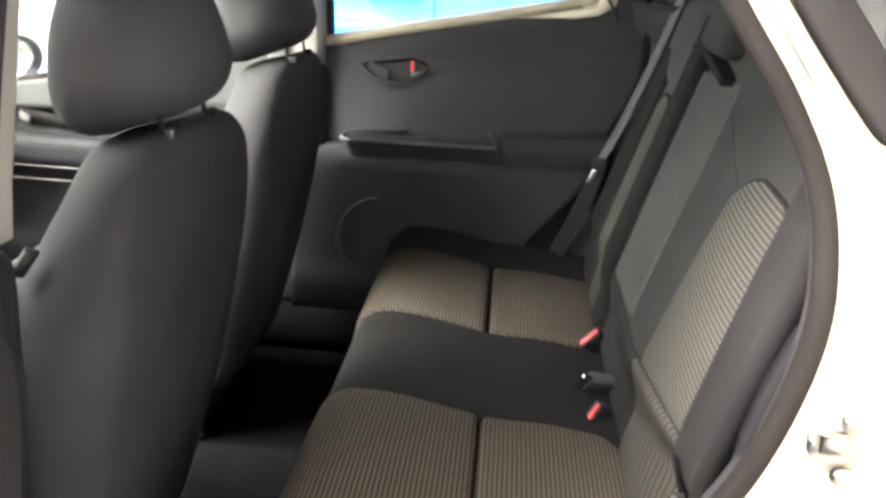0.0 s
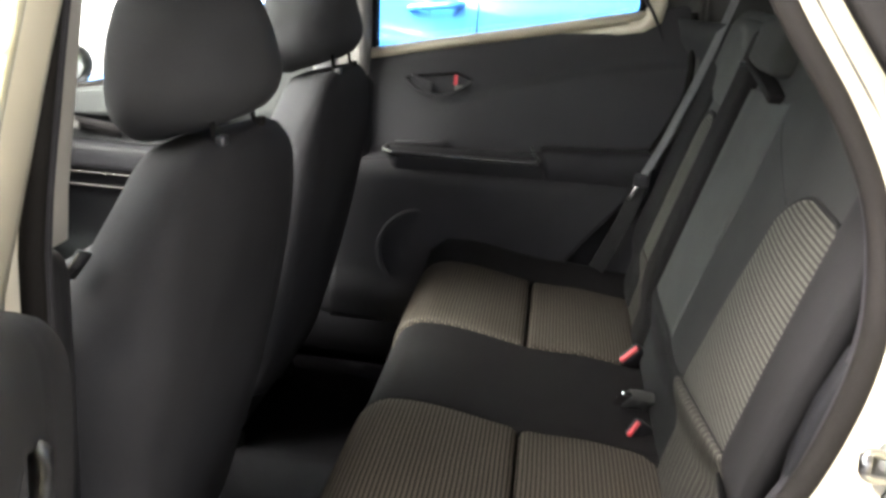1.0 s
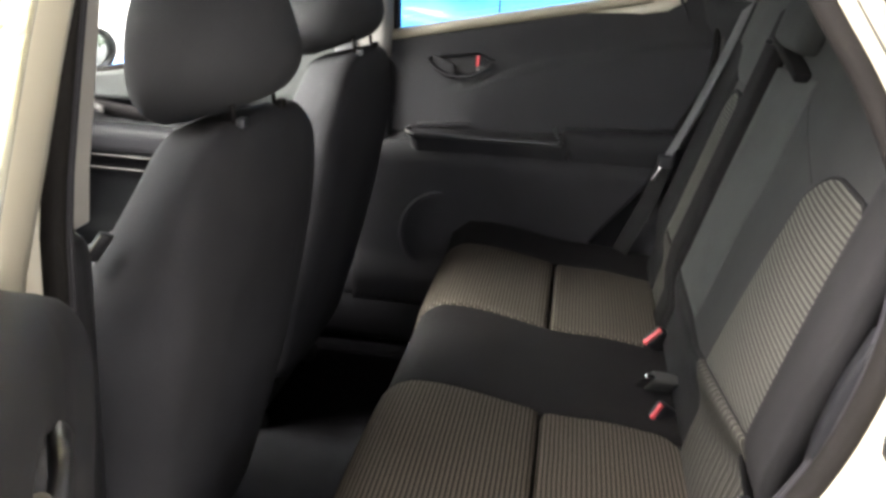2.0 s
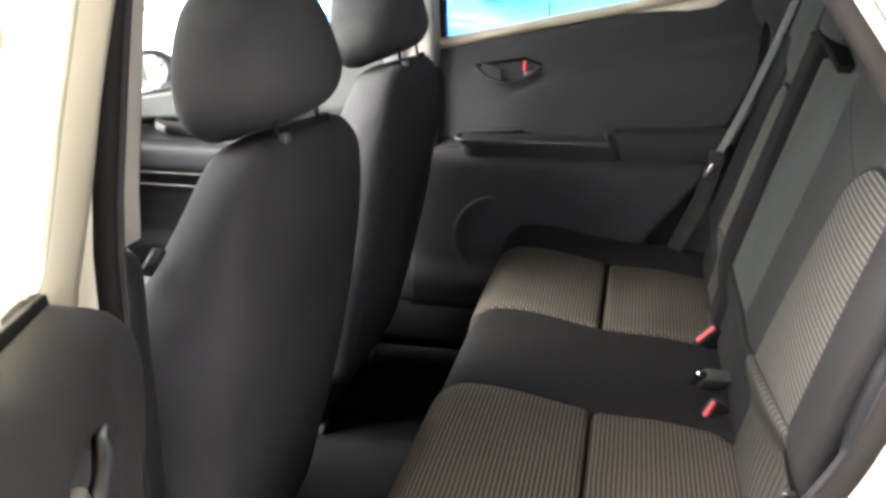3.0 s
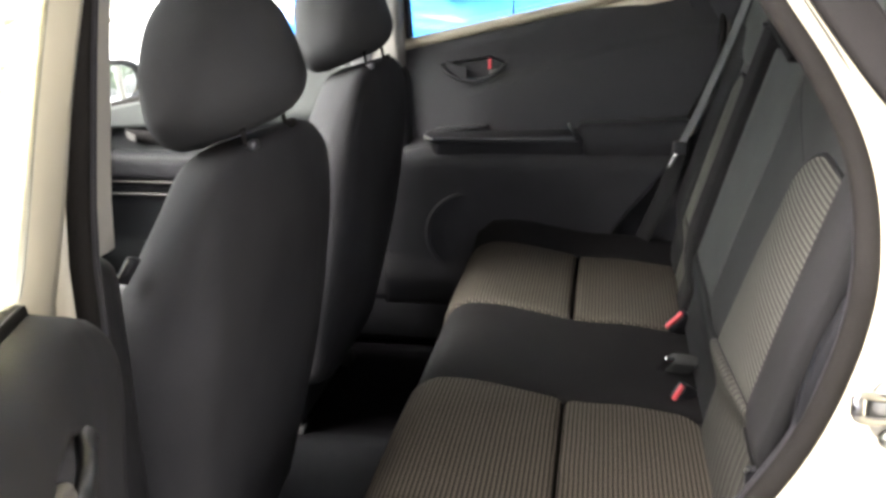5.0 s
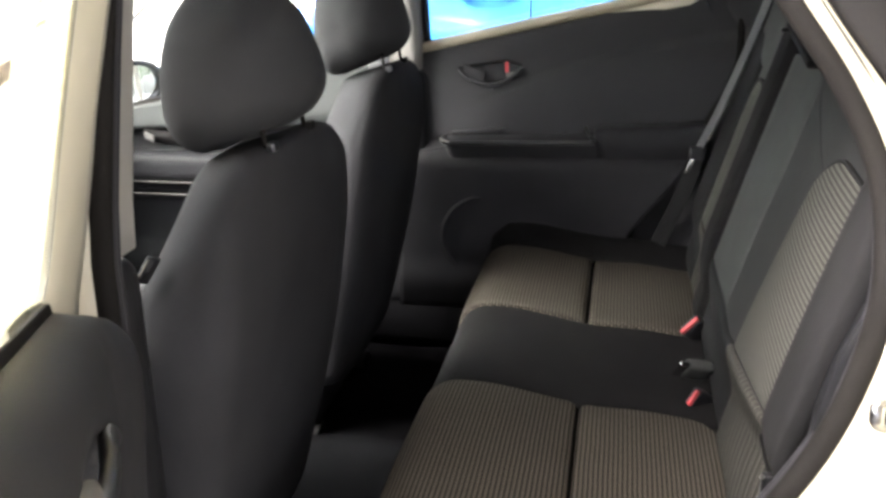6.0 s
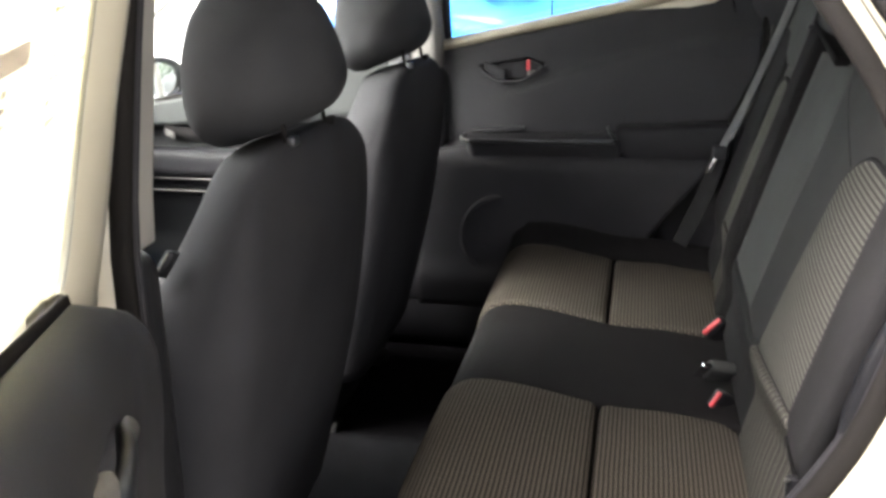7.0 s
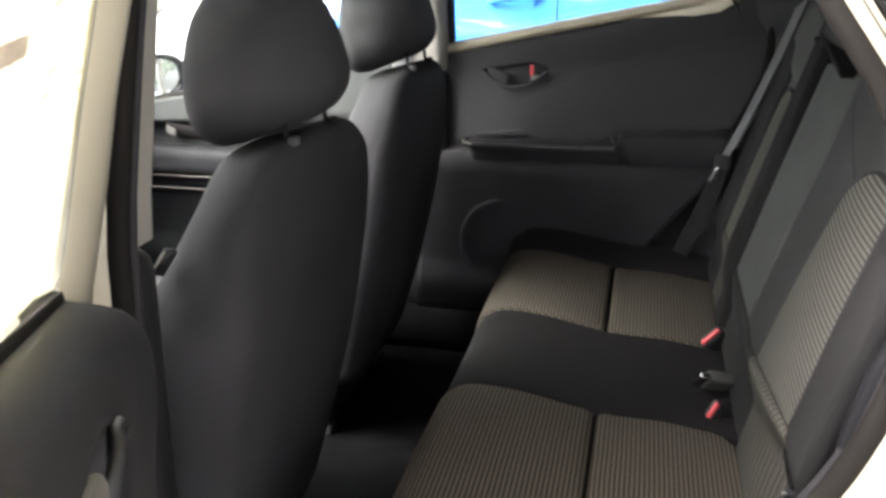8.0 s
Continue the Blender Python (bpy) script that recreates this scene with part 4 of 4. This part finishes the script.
    part("lock_mark", rounded((0.0085, 0.006, 0.024), 0.002, (1, 1, 2), (-0.2205, sy * 0.697, 1.020)), RED, hb, "red lock marker")
    part("lock_knob", rounded((0.020, 0.008, 0.012), 0.003, (2, 1, 2), (-0.213, sy * 0.700, 1.002)), LEVER_GREY, hb, "grey lock slide")
    part("edge_seal", tube(spline([(rear_edge(z) + 0.006, sy * lean(0.700, z), z) for z in (0.56, 0.68, 0.78, 0.86, 0.92, 0.98, 1.04, 1.10, 1.16, 1.21)], 4), 0.008, 10), RUBBER, d, "black rubber door edge seal")
    for gap, r in ((0.019, 0.0042), (0.032, 0.0034)):
        part("seal_lip", tube(spline([(rear_edge(z) + gap, sy * lean(0.696, z), z) for z in (0.86, 0.89, 0.92, 0.98, 1.04, 1.10, 1.16, 1.24)], 4), r, 8), PILLAR_DARK, d, "grey seal lip")
    # loudspeaker
    ring = part("speaker_ring", lathe([(0.108, sy * 0.008), (0.106, -sy * 0.004), (0.100, -sy * 0.006), (0.095, -sy * 0.004), (0.091, sy * 0.006)], 48, "y", (-0.268, sy * 0.638, 0.618)), PLASTIC_SOFT, d, "raised loudspeaker ring")
    part("speaker_grille", lathe([(0.001, -sy * 0.004), (0.05, -sy * 0.003), (0.092, sy * 0.003), (0.092, sy * 0.006), (0.001, sy * 0.006)], 40, "y", (-0.268, sy * 0.638, 0.618)), LOWER, ring, "black loudspeaker grille", smooth=False)
    # window frame of painted steel with rubber channel, and the pane
    win = [Vector(p) for p in spline([(-0.422, 1.072), (-0.15, belt_z(-0.15)), (0.13, belt_z(0.13)), (0.172, belt_z(0.16) + 0.012), (0.150, 1.275), (0.06, 1.37), (-0.02, 1.415), (-0.16, 1.432), (-0.34, 1.432), (-0.398, 1.41), (-0.414, 1.35), (-0.420, 1.2)], 6, True)]

    def inn(z, y):
        return sy * (tumble(y, z))

    def ring_at(off, y):
        return [Vector((p.x, inn(p.y, y), p.y)) for p in offset(win, off)]

    part("window_frame", loft([ring_at(0.012, 0.772), ring_at(0.012, 0.735), ring_at(0.016, 0.722), ring_at(0.040, 0.718), ring_at(0.052, 0.724), ring_at(0.062, 0.760), ring_at(0.050, 0.80), ring_at(0.012, 0.79)], True, False, True), PAINT, d, "white painted steel window frame")
    part("glass_channel", loft([ring_at(0.014, 0.732), ring_at(0.000, 0.736), ring_at(-0.002, 0.744), ring_at(-0.002, 0.762), ring_at(0.014, 0.768)], True, False, True), RUBBER, d, "black rubber glass channel")
    pane = prism(offset(win, 0.006), 0.0, 0.004)
    for v in pane.verts:
        v.co.y = inn(v.co.z, 0.750 + v.co.y)
    p = part("pane", pane, GLASS, d, "clear side window pane", smooth=False)
    p.visible_shadow = False
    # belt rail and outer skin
    part("belt_rail", sheet(lambda u, v: (-0.47 + 0.66 * u, sy * lean(0.706 + 0.022 * v, belt_z(-0.47 + 0.66 * u)), belt_z(-0.47 + 0.66 * u) - 0.001 + 0.005 * math.sin(math.pi * v)), 20, 4, -0.02, (0, 0, 1)), SHADED_CREAM, d, "belt rail under the glass, cream darkened for shade")
    lower = [Vector((p.x, p.y)) for p in offset(REAR_OPEN, 0.047) if p.y < belt_z(p.x) - 0.0]
    k = max(range(len(lower)), key=lambda i: (lower[i] - lower[i - 1]).length)
    lower = lower[k:] + lower[:k]
    skin = prism(lower, 0.0, 0.02)
    for v in skin.verts:
        v.co.y = sy * (lean_y(v.co.z) - 0.001 - v.co.y)
    part("outer_skin", skin, PAINT, d, smooth=False)
    part("door_shell", rounded((0.50, 0.115, 0.50), 0.02, (3, 2, 3), (-0.215, sy * 0.800, 0.70)), PAINT, d)


far_door = car_door("rear_door", "shut rear door with charcoal trim and white frame")
rear_door_inside(far_door, 1)

# ---- near rear door, swung open on its front edge ----
open_door = car_door("rear_door", "open white rear door with charcoal trim and pull handle")


def open_rear_door(d):
    """The same door by its plan: s runs from the hinge edge to the rear, n out of the trim towards the cabin."""
    hinge = Vector((-0.393, -0.829, 0))
    ang = radians(24.1)
    u, n = Vector((math.sin(ang), -math.cos(ang), 0)), Vector((math.cos(ang), math.sin(ang), 0))

    def at(s, h, z):
        p = hinge + u * s + n * h
        return Vector((p.x, p.y, z))

    def belt(s):
        return 1.054 + 0.225 * (s - 0.110)

    def place(bm):
        for v in bm.verts:
            v.co = at(v.co.x, -v.co.y, v.co.z)
        return bm

    # trim: rolled top that runs on below the hinge corner, then a hollow side and a pocket
    def trim(a, b):
        s = 0.010 + 0.71 * a
        corner = max(0.0, 0.11 - s)
        top = belt(max(s, 0.11)) - 0.45 * corner
        z = 0.46 + (top - 0.46) * b ** 0.8
        down = top - z
        s += 0.11 * (1 - a) ** 2 * smooth_step(0.02, 0.11, down)
        h = 0.24 * corner + 0.25 * max(0.0, top - 1.04) + 0.004 + 0.038 * math.sqrt(1 - (1 - min(1.0, down / 0.075)) ** 2) - 0.018 * smooth_step(0.12, 0.24, down) + 0.03 * smooth_step(0.36, 0.44, down)
        hole = ((s - 0.300 - 0.9 * (z - 1.0)) / 0.085) ** 2 + ((z - 1.005) / 0.045) ** 2
        h -= 0.030 * smooth_step(1.2, 0.6, hole)
        return at(s, h - 0.012 * smooth_step(0.04, 0.0, a * 0.71), z)

    part("trim_panel", sheet(trim, 110, 110, 0.012, -n), PLASTIC_SOFT, d, "charcoal moulded door trim with a handle pocket")
    bow = [at(0.196, 0.044, 0.994), at(0.208, 0.049, 1.006), at(0.246, 0.053, 1.019), at(0.270, 0.056, 1.017), at(0.301, 0.058, 1.019), at(0.329, 0.060, 1.026), at(0.358, 0.061, 1.036), at(0.388, 0.056, 1.046)]
    part("pull_handle", tube(spline(bow, 7), 0.0078, 14, False, 0.75), HANDLE, d, "curved black pull handle")
    part("lever", place(rounded((0.050, 0.012, 0.040), 0.009, (6, 3, 4), (0.356, -0.057, 1.040), lambda x, y, z: (x, y, z + 0.25 * (x - 0.356)))), LEVER_GREY, d, "grey handle lever")
    win = spline([(0.108, belt(0.108)), (0.35, belt(0.35)), (0.60, belt(0.60)), (0.635, belt(0.62) + 0.02), (0.60, 1.30), (0.52, 1.395), (0.42, 1.43), (0.20, 1.432), (0.135, 1.41), (0.118, 1.35), (0.110, 1.2)], 6, True)

    def ring(off, h):
        return [at(p.x, h + 0.25 * max(0, p.y - 1.04), p.y) for p in offset(win, off)]

    def slim(off):
        """Width of the outer step: broad at the belt, narrow further up."""
        return lambda p: off - 0.050 * (off / 0.104) * smooth_step(1.04, 1.20, p.y)

    def post(off, h):
        """The frame above the belt alone: up the rear edge, over the top and down to the hinge corner."""
        r = ring(off, h)
        return r[19:] + [r[0]]

    part("window_frame", loft([post(-0.010, -0.030), post(-0.011, -0.0050), post(-0.009, -0.0025), post(0.010, 0.005), post(slim(0.040), 0.0105), post(slim(0.070), 0.0115), post(slim(0.080), 0.006), post(slim(0.084), -0.008), post(slim(0.084), -0.034), post(-0.010, -0.034)], False, False, True), PAINT, d, "white painted steel window frame")
    part("glass_channel", loft([post(-0.0105, -0.0042), post(-0.0125, -0.0038), post(-0.0145, -0.0048), post(-0.0150, -0.0075), post(-0.0105, -0.009)], False, False, True), CHANNEL, d, "grey-green rubber glass channel")
    part("belt_strip", sheet(lambda a, b: at(0.106 + 0.52 * a, 0.003 - 0.002 * b + 0.25 * (belt(0.106 + 0.52 * a) - 1.04), belt(0.106 + 0.52 * a) - 0.006 + 0.013 * b), 12, 3, 0.003, -n), RUBBER, d, "black belt weather strip")
    pane = prism(offset(win, 0.003), 0.004, 0.0075)
    for v in pane.verts:
        v.co.y -= 0.25 * max(0, v.co.z - 1.04)
    p = part("pane", place(pane), GLASS, d, "clear side window pane", smooth=False)
    p.visible_shadow = False
    part("outer_skin", place(rounded((0.74, 0.07, 0.52), 0.02, (6, 2, 6), (0.375, 0.075, 0.695), lambda x, y, z: (x, y, z + 0.20 * (x - 0.1) * smooth_step(0.6, 1.0, z)))), PAINT, d)
    part("edge_seal", tube(spline([at(0.004, -0.030, 0.48), at(0.002, -0.032, 0.75), at(0.002, -0.034, 1.0), at(0.002, -0.005, 1.22), at(0.004, 0.04, 1.42)], 8), 0.008, 10), RUBBER, d, "black rubber door edge seal")

    # paper notice stuck on the pane
    note = thing("paper_notice", "cream printed paper notice stuck on the door glass", "notice")

    def page(a, b):
        s = 0.118 + 0.36 * a
        # carried below the paper's own edge to stand for the bright glow there
        low = belt(s) + 0.010 + 0.003 * math.sin(9 * a)
        z = low + (1.40 - low) * b
        return at(s, -0.0105 + 0.25 * max(0, z - 1.04), z)

    part("sheet", sheet(page, 24, 16, 0.0006, -n), PAPER, note)

    def bar(s0, s1, z0, z1, ink=INK):
        part("print", sheet(lambda a, b: at(s0 + (s1 - s0) * a, -0.0092 + 0.25 * max(0, z0 + (z1 - z0) * b - 1.04), z0 + (z1 - z0) * b), 2, 2, 0.0004, -n), ink, note)

    bar(0.302, 0.45, 1.2405, 1.2510)
    rng = random.Random(4)
    for i in range(5):
        z = 1.2335 - i * 0.0068
        s = 0.342
        while s < 0.45:
            w = rng.uniform(0.006, 0.018)
            bar(s, min(0.452, s + w), z - 0.0018, z + 0.0018)
            s += w + 0.006
    # fainter lines of small print nearer the hinge edge
    for i in range(11):
        z = 1.318 - i * 0.0115
        for s0, s1 in ((0.134, 0.150), (0.153, 0.166), (0.215, 0.228), (0.232, 0.252)):
            if rng.random() < 0.7:
                bar(s0, s1 - rng.uniform(0, 0.006), z - 0.0016, z + 0.0016, FAINT_INK)


open_rear_door(open_door)


# ---- far front door, shut ----
def front_belt(x):
    return 0.906 + 0.185 * (x + 1.2)


def far_front_door():
    d = car_door("front_door", "shut front door with charcoal trim and wing mirror")

    def belt(x):
        return front_belt(x) + 0.024 + 0.085 * smooth_step(-1.0, -0.56, x) - 0.017 * smooth_step(-0.95, -1.08, x)

    def trim(a, b):
        x = -1.46 + 0.94 * a
        z = 0.44 + (belt(x) - 0.012 - 0.44) * b
        y = 0.70 + 0.018 * smooth_step(0.88, 0.84, z) - 0.03 * smooth_step(0.82, 0.74, z) + 0.03 * smooth_step(0.70, 0.66, z) - 0.02 * smooth_step(0.56, 0.5, z)
        return (x, y, z)

    # trim and armrest colour lowered to counter light from the windscreen
    part("trim_panel", sheet(trim, 30, 40, 0.012, (0, 1, 0)), TRIM_SHADED, d, "moulded door trim darkened against the windscreen light")
    part("upper_trim", sheet(lambda a, b: (-1.46 + 0.94 * a, 0.694 - 0.004 * b, (0.857 + 0.04 * (0.94 * a - 0.32)) * (1 - b) + (belt(-1.46 + 0.94 * a) - 0.004) * b), 20, 6, 0.008, (0, 1, 0)), DOOR_GREY, d, "grey upper door trim")
    part("armrest", rounded((0.60, 0.085, 0.07), 0.022, (10, 4, 4), (-0.92, 0.690, 0.762)), TRIM_SHADED, d, "black plastic armrest")
    for z in (0.727, 0.695):
        part("bright_strip", tube([(-1.36, 0.664, z - 0.004), (-1.0, 0.652, z), (-0.62, 0.655, z + 0.006)], 0.0015, 8), LEVER_GREY, d, "grey trim strip")
    part("handle_bezel", rounded((0.13, 0.006, 0.034), 0.003, (8, 1, 4), (-1.095, 0.694, 0.832), lambda x, y, z: (x, y + 0.02 * smooth_step(0.84, 0.80, z), z - 0.12 * (x + 1.10))), PAD, d)
    part("lever", rounded((0.026, 0.008, 0.018), 0.003, (3, 1, 2), (-1.142, 0.688, 0.833), lambda x, y, z: (x, y, z - 0.45 * (x + 1.138))), PILLAR_DARK, d, "grey handle lever")
    win = spline([(-0.555, belt(-0.555)), (-0.74, belt(-0.74)), (-0.95, belt(-0.95)), (-1.25, belt(-1.25)), (-1.36, belt(-1.36) + 0.01), (-1.30, 1.06), (-1.1, 1.22), (-0.9, 1.345), (-0.72, 1.42), (-0.56, 1.435), (-0.50, 1.41), (-0.51, 1.25)], 6, True)

    def ring(off, y):
        return [Vector((p.x, tumble(y, p.y), p.y)) for p in offset(win, off)]

    part("window_frame", loft([ring(0.012, 0.775), ring(0.012, 0.735), ring(0.016, 0.722), ring(0.036, 0.720), ring(0.046, 0.75), ring(0.040, 0.80), ring(0.012, 0.79)], True, False, True), PAINT, d, "white painted steel window frame")
    part("glass_channel", loft([ring(0.014, 0.732), ring(0.0, 0.738), ring(-0.002, 0.762), ring(0.014, 0.768)], True, False, True), RUBBER, d)
    pane = prism(offset(win, 0.006), 0.75, 0.754)
    for v in pane.verts:
        v.co.y = tumble(v.co.y, v.co.z)
    part("pane", pane, GLASS, d, "clear side window pane", smooth=False).visible_shadow = False
    part("outer_skin", rounded((0.90, 0.10, 0.40), 0.02, (4, 2, 4), (-1.0, 0.83, 0.64)), PAINT, d)
    # wing mirror: housing and rim about one slanting axis
    aim = pose(-1.330, 0.970, 0.928, 0, -3, -33.3)

    def oval(k, ry, rz, x):
        t = 2 * math.pi * k / 40
        c, q = math.cos(t), math.sin(t)
        return aim @ Vector((x, ry * math.copysign(abs(c) ** 0.8, c), rz * math.copysign(abs(q) ** 0.85, q) + 0.1 * ry * c * (q < 0)))

    def ovals(rows):
        return [[oval(k, ry, rz, x) for k in range(40)] for ry, rz, x in rows]

    head = part("mirror_head", loft(ovals(((0.02, 0.012, -0.095), (0.06, 0.038, -0.085), (0.085, 0.055, -0.06), (0.098, 0.066, -0.02), (0.100, 0.068, 0.004), (0.095, 0.063, 0.012), (0.086, 0.054, 0.010), (0.084, 0.052, -0.020))), True, True), GLOSS_BLACK, d, "black wing mirror")
    # glass turned by itself so the camera's view reflects post and trees
    aim = pose(-1.330, 0.970, 0.928, 0, -4.8, -27.7)
    part("mirror_glass", loft(ovals(((0.082, 0.050, 0.0015), (0.0825, 0.0505, -0.0005))), True, True), MIRROR, head, "silvered mirror glass", smooth=False)
    part("mirror_arm", rounded((0.05, 0.14, 0.03), 0.012, (2, 3, 2), (-1.36, 0.865, 0.885)), GLOSS_BLACK, d)


far_front_door()


def near_front_door():
    d = car_door("front_door", "shut white front door beside the open rear door")
    part("trim_panel", sheet(lambda a, b: (-1.46 + 0.92 * a, -0.70, 0.44 + (front_belt(-1.46 + 0.92 * a) - 0.452) * b), 6, 6, 0.012, (0, -1, 0)), PLASTIC_SOFT, d, "charcoal moulded door trim")
    lower = [Vector((p.x, p.y)) for p in offset(FRONT_OPEN, 0.030) if p.y < front_belt(p.x)]
    k = max(range(len(lower)), key=lambda i: (lower[i] - lower[i - 1]).length)
    lower = lower[k:] + lower[:k]
    skin = prism(lower, 0.0, 0.10)
    for v in skin.verts:
        v.co.y = -(lean_y(v.co.z) - 0.001 - v.co.y)
    part("outer_skin", skin, PAINT, d, smooth=False)
    win = spline([(-0.545, front_belt(-0.545)), (-0.9, front_belt(-0.9)), (-1.25, front_belt(-1.25)), (-1.36, front_belt(-1.36) + 0.01), (-1.30, 1.06), (-1.1, 1.22), (-0.9, 1.345), (-0.72, 1.42), (-0.56, 1.435), (-0.50, 1.41), (-0.51, 1.25)], 6, True)

    def ring(off, y):
        return [Vector((p.x, -tumble(y, p.y), p.y)) for p in offset(win, off)]

    part("window_frame", loft([ring(0.008, 0.74), ring(0.04, 0.74), ring(0.046, 0.77), ring(0.042, 0.88), ring(0.010, 0.88), ring(0.006, 0.85)], True, False, True), PAINT, d)
    pane = prism(offset(win, 0.012), 0.80, 0.804)
    for v in pane.verts:
        v.co.y = -tumble(v.co.y, v.co.z)
    part("pane", pane, TINT, d, "side window pane darkened to cut the light", smooth=False)
    part("door_handle", rounded((0.19, 0.035, 0.03), 0.012, (6, 2, 2), (-0.68, -0.915, 0.90)), PAINT, d, "white pull handle")


near_front_door()


def dashboard():
    t = thing("dashboard", "black moulded dashboard under the windscreen", "dashboard")
    part("upper_pad", rounded((0.46, 1.36, 0.16), 0.06, (6, 10, 4), (-1.50, 0, 0.90), lambda x, y, z: (x, y, z + 0.10 * (-(x + 1.50)))), PLASTIC_SOFT, t)
    part("lower_panel", rounded((0.36, 1.32, 0.42), 0.05, (4, 8, 5), (-1.48, 0, 0.66)), PLASTIC, t)


dashboard()


# ---- blue car parked alongside ----
def blue_car():
    c = thing("parked_car", "bright blue parked car with black door handles", "car", at=(0, 0, 0))
    y0 = 1.70
    outline = [(2.2, 0.30)] + [(1.62 + 0.37 * math.cos(a), 0.34 + 0.37 * math.sin(a)) for a in (math.pi * k / 10 for k in range(11))] + [(1.2, 0.25), (-1.08, 0.25)]
    outline += [(-1.50 + 0.37 * math.cos(a), 0.34 + 0.37 * math.sin(a)) for a in (math.pi * k / 10 for k in range(11))] + [(-2.1, 0.32), (-2.2, 0.50), (-2.12, 0.64), (-1.9, 0.72), (-1.5, 0.80), (-1.22, 0.97), (-0.95, 1.19), (2.05, 1.22), (2.25, 0.9), (2.28, 0.5)]

    def flank(x, z):
        bulge = 0.045 * math.sin(math.pi * max(0, min(1, (z - 0.25) / 0.95))) ** 0.7
        line = 0.012 * math.exp(-((z - 1.03 - 0.02 * x) / 0.022) ** 2) - 0.022 * math.exp(-((z - 0.62) / 0.10) ** 2)
        return y0 - bulge - line + 0.12 * smooth_step(-1.4, -2.2, x) + 0.1 * smooth_step(1.6, 2.3, x)

    bm = prism(outline, 0, 0.6)
    for _ in range(5):
        bmesh.ops.subdivide_edges(bm, edges=[e for e in bm.edges if e.calc_length() > 0.10 and e.verts[0].co.y < 0.01 and e.verts[1].co.y < 0.01], cuts=1)
        bmesh.ops.triangulate(bm, faces=[f for f in bm.faces if len(f.verts) > 4])
    for v in bm.verts:
        v.co.y = flank(v.co.x, v.co.z) if v.co.y < 0.3 else y0 + 1.65
    part("body", bm, BLUE, c)
    roofline = [(-0.95, 1.18), (-0.35, 1.52), (0.3, 1.60), (1.3, 1.57), (1.8, 1.45), (2.05, 1.20)]
    cab = prism(roofline, y0 + 0.04, y0 + 1.58)
    for v in cab.verts:
        if v.co.z > 1.3:
            v.co.y += 0.14 if v.co.y < y0 + 0.8 else -0.14
    part("cabin", cab, GLOSS_BLACK, c, "dark glazed cabin", smooth=False)
    for x in (-0.262, -1.02, 0.62):
        part("door_gap", tube([(x, flank(x, z) + 0.001, z) for z in (0.36 + 0.83 * k / 16 for k in range(17))], 0.0035, 6), RUBBER, c, "dark door gap")
    for x in (-0.40, 0.48):
        dish = part("handle_dish", lathe([(0.001, 0.002), (0.035, 0.001), (0.052, -0.002), (0.056, 0.003), (0.001, 0.012)], 24, "y", (x + 0.02, flank(x, 1.13) - 0.002, 1.135)), BLUE, c, "recess behind the handle")
        part("door_handle", tube(spline([(x - 0.09, flank(x, 1.14) + 0.004, 1.122), (x - 0.06, flank(x, 1.14) - 0.030, 1.128), (x + 0.05, flank(x, 1.14) - 0.032, 1.142), (x + 0.085, flank(x, 1.14) + 0.004, 1.146)], 6), 0.012, 12), BLUE, c, "blue pull handle")
    for wx in (-1.50, 1.62):
        w = part("wheel", lathe([(0.20, -0.10), (0.30, -0.11), (0.325, -0.08), (0.33, 0.0), (0.325, 0.08), (0.30, 0.11), (0.20, 0.10)], 32, "y", (wx, y0 + 0.11, 0.33)), TYRE, c)
        part("rim", lathe([(0.02, -0.10), (0.05, -0.10), (0.06, -0.07), (0.17, -0.08), (0.20, -0.105), (0.205, -0.02)], 28, "y", (wx, y0 + 0.11, 0.33)), ALLOY, w)


blue_car()
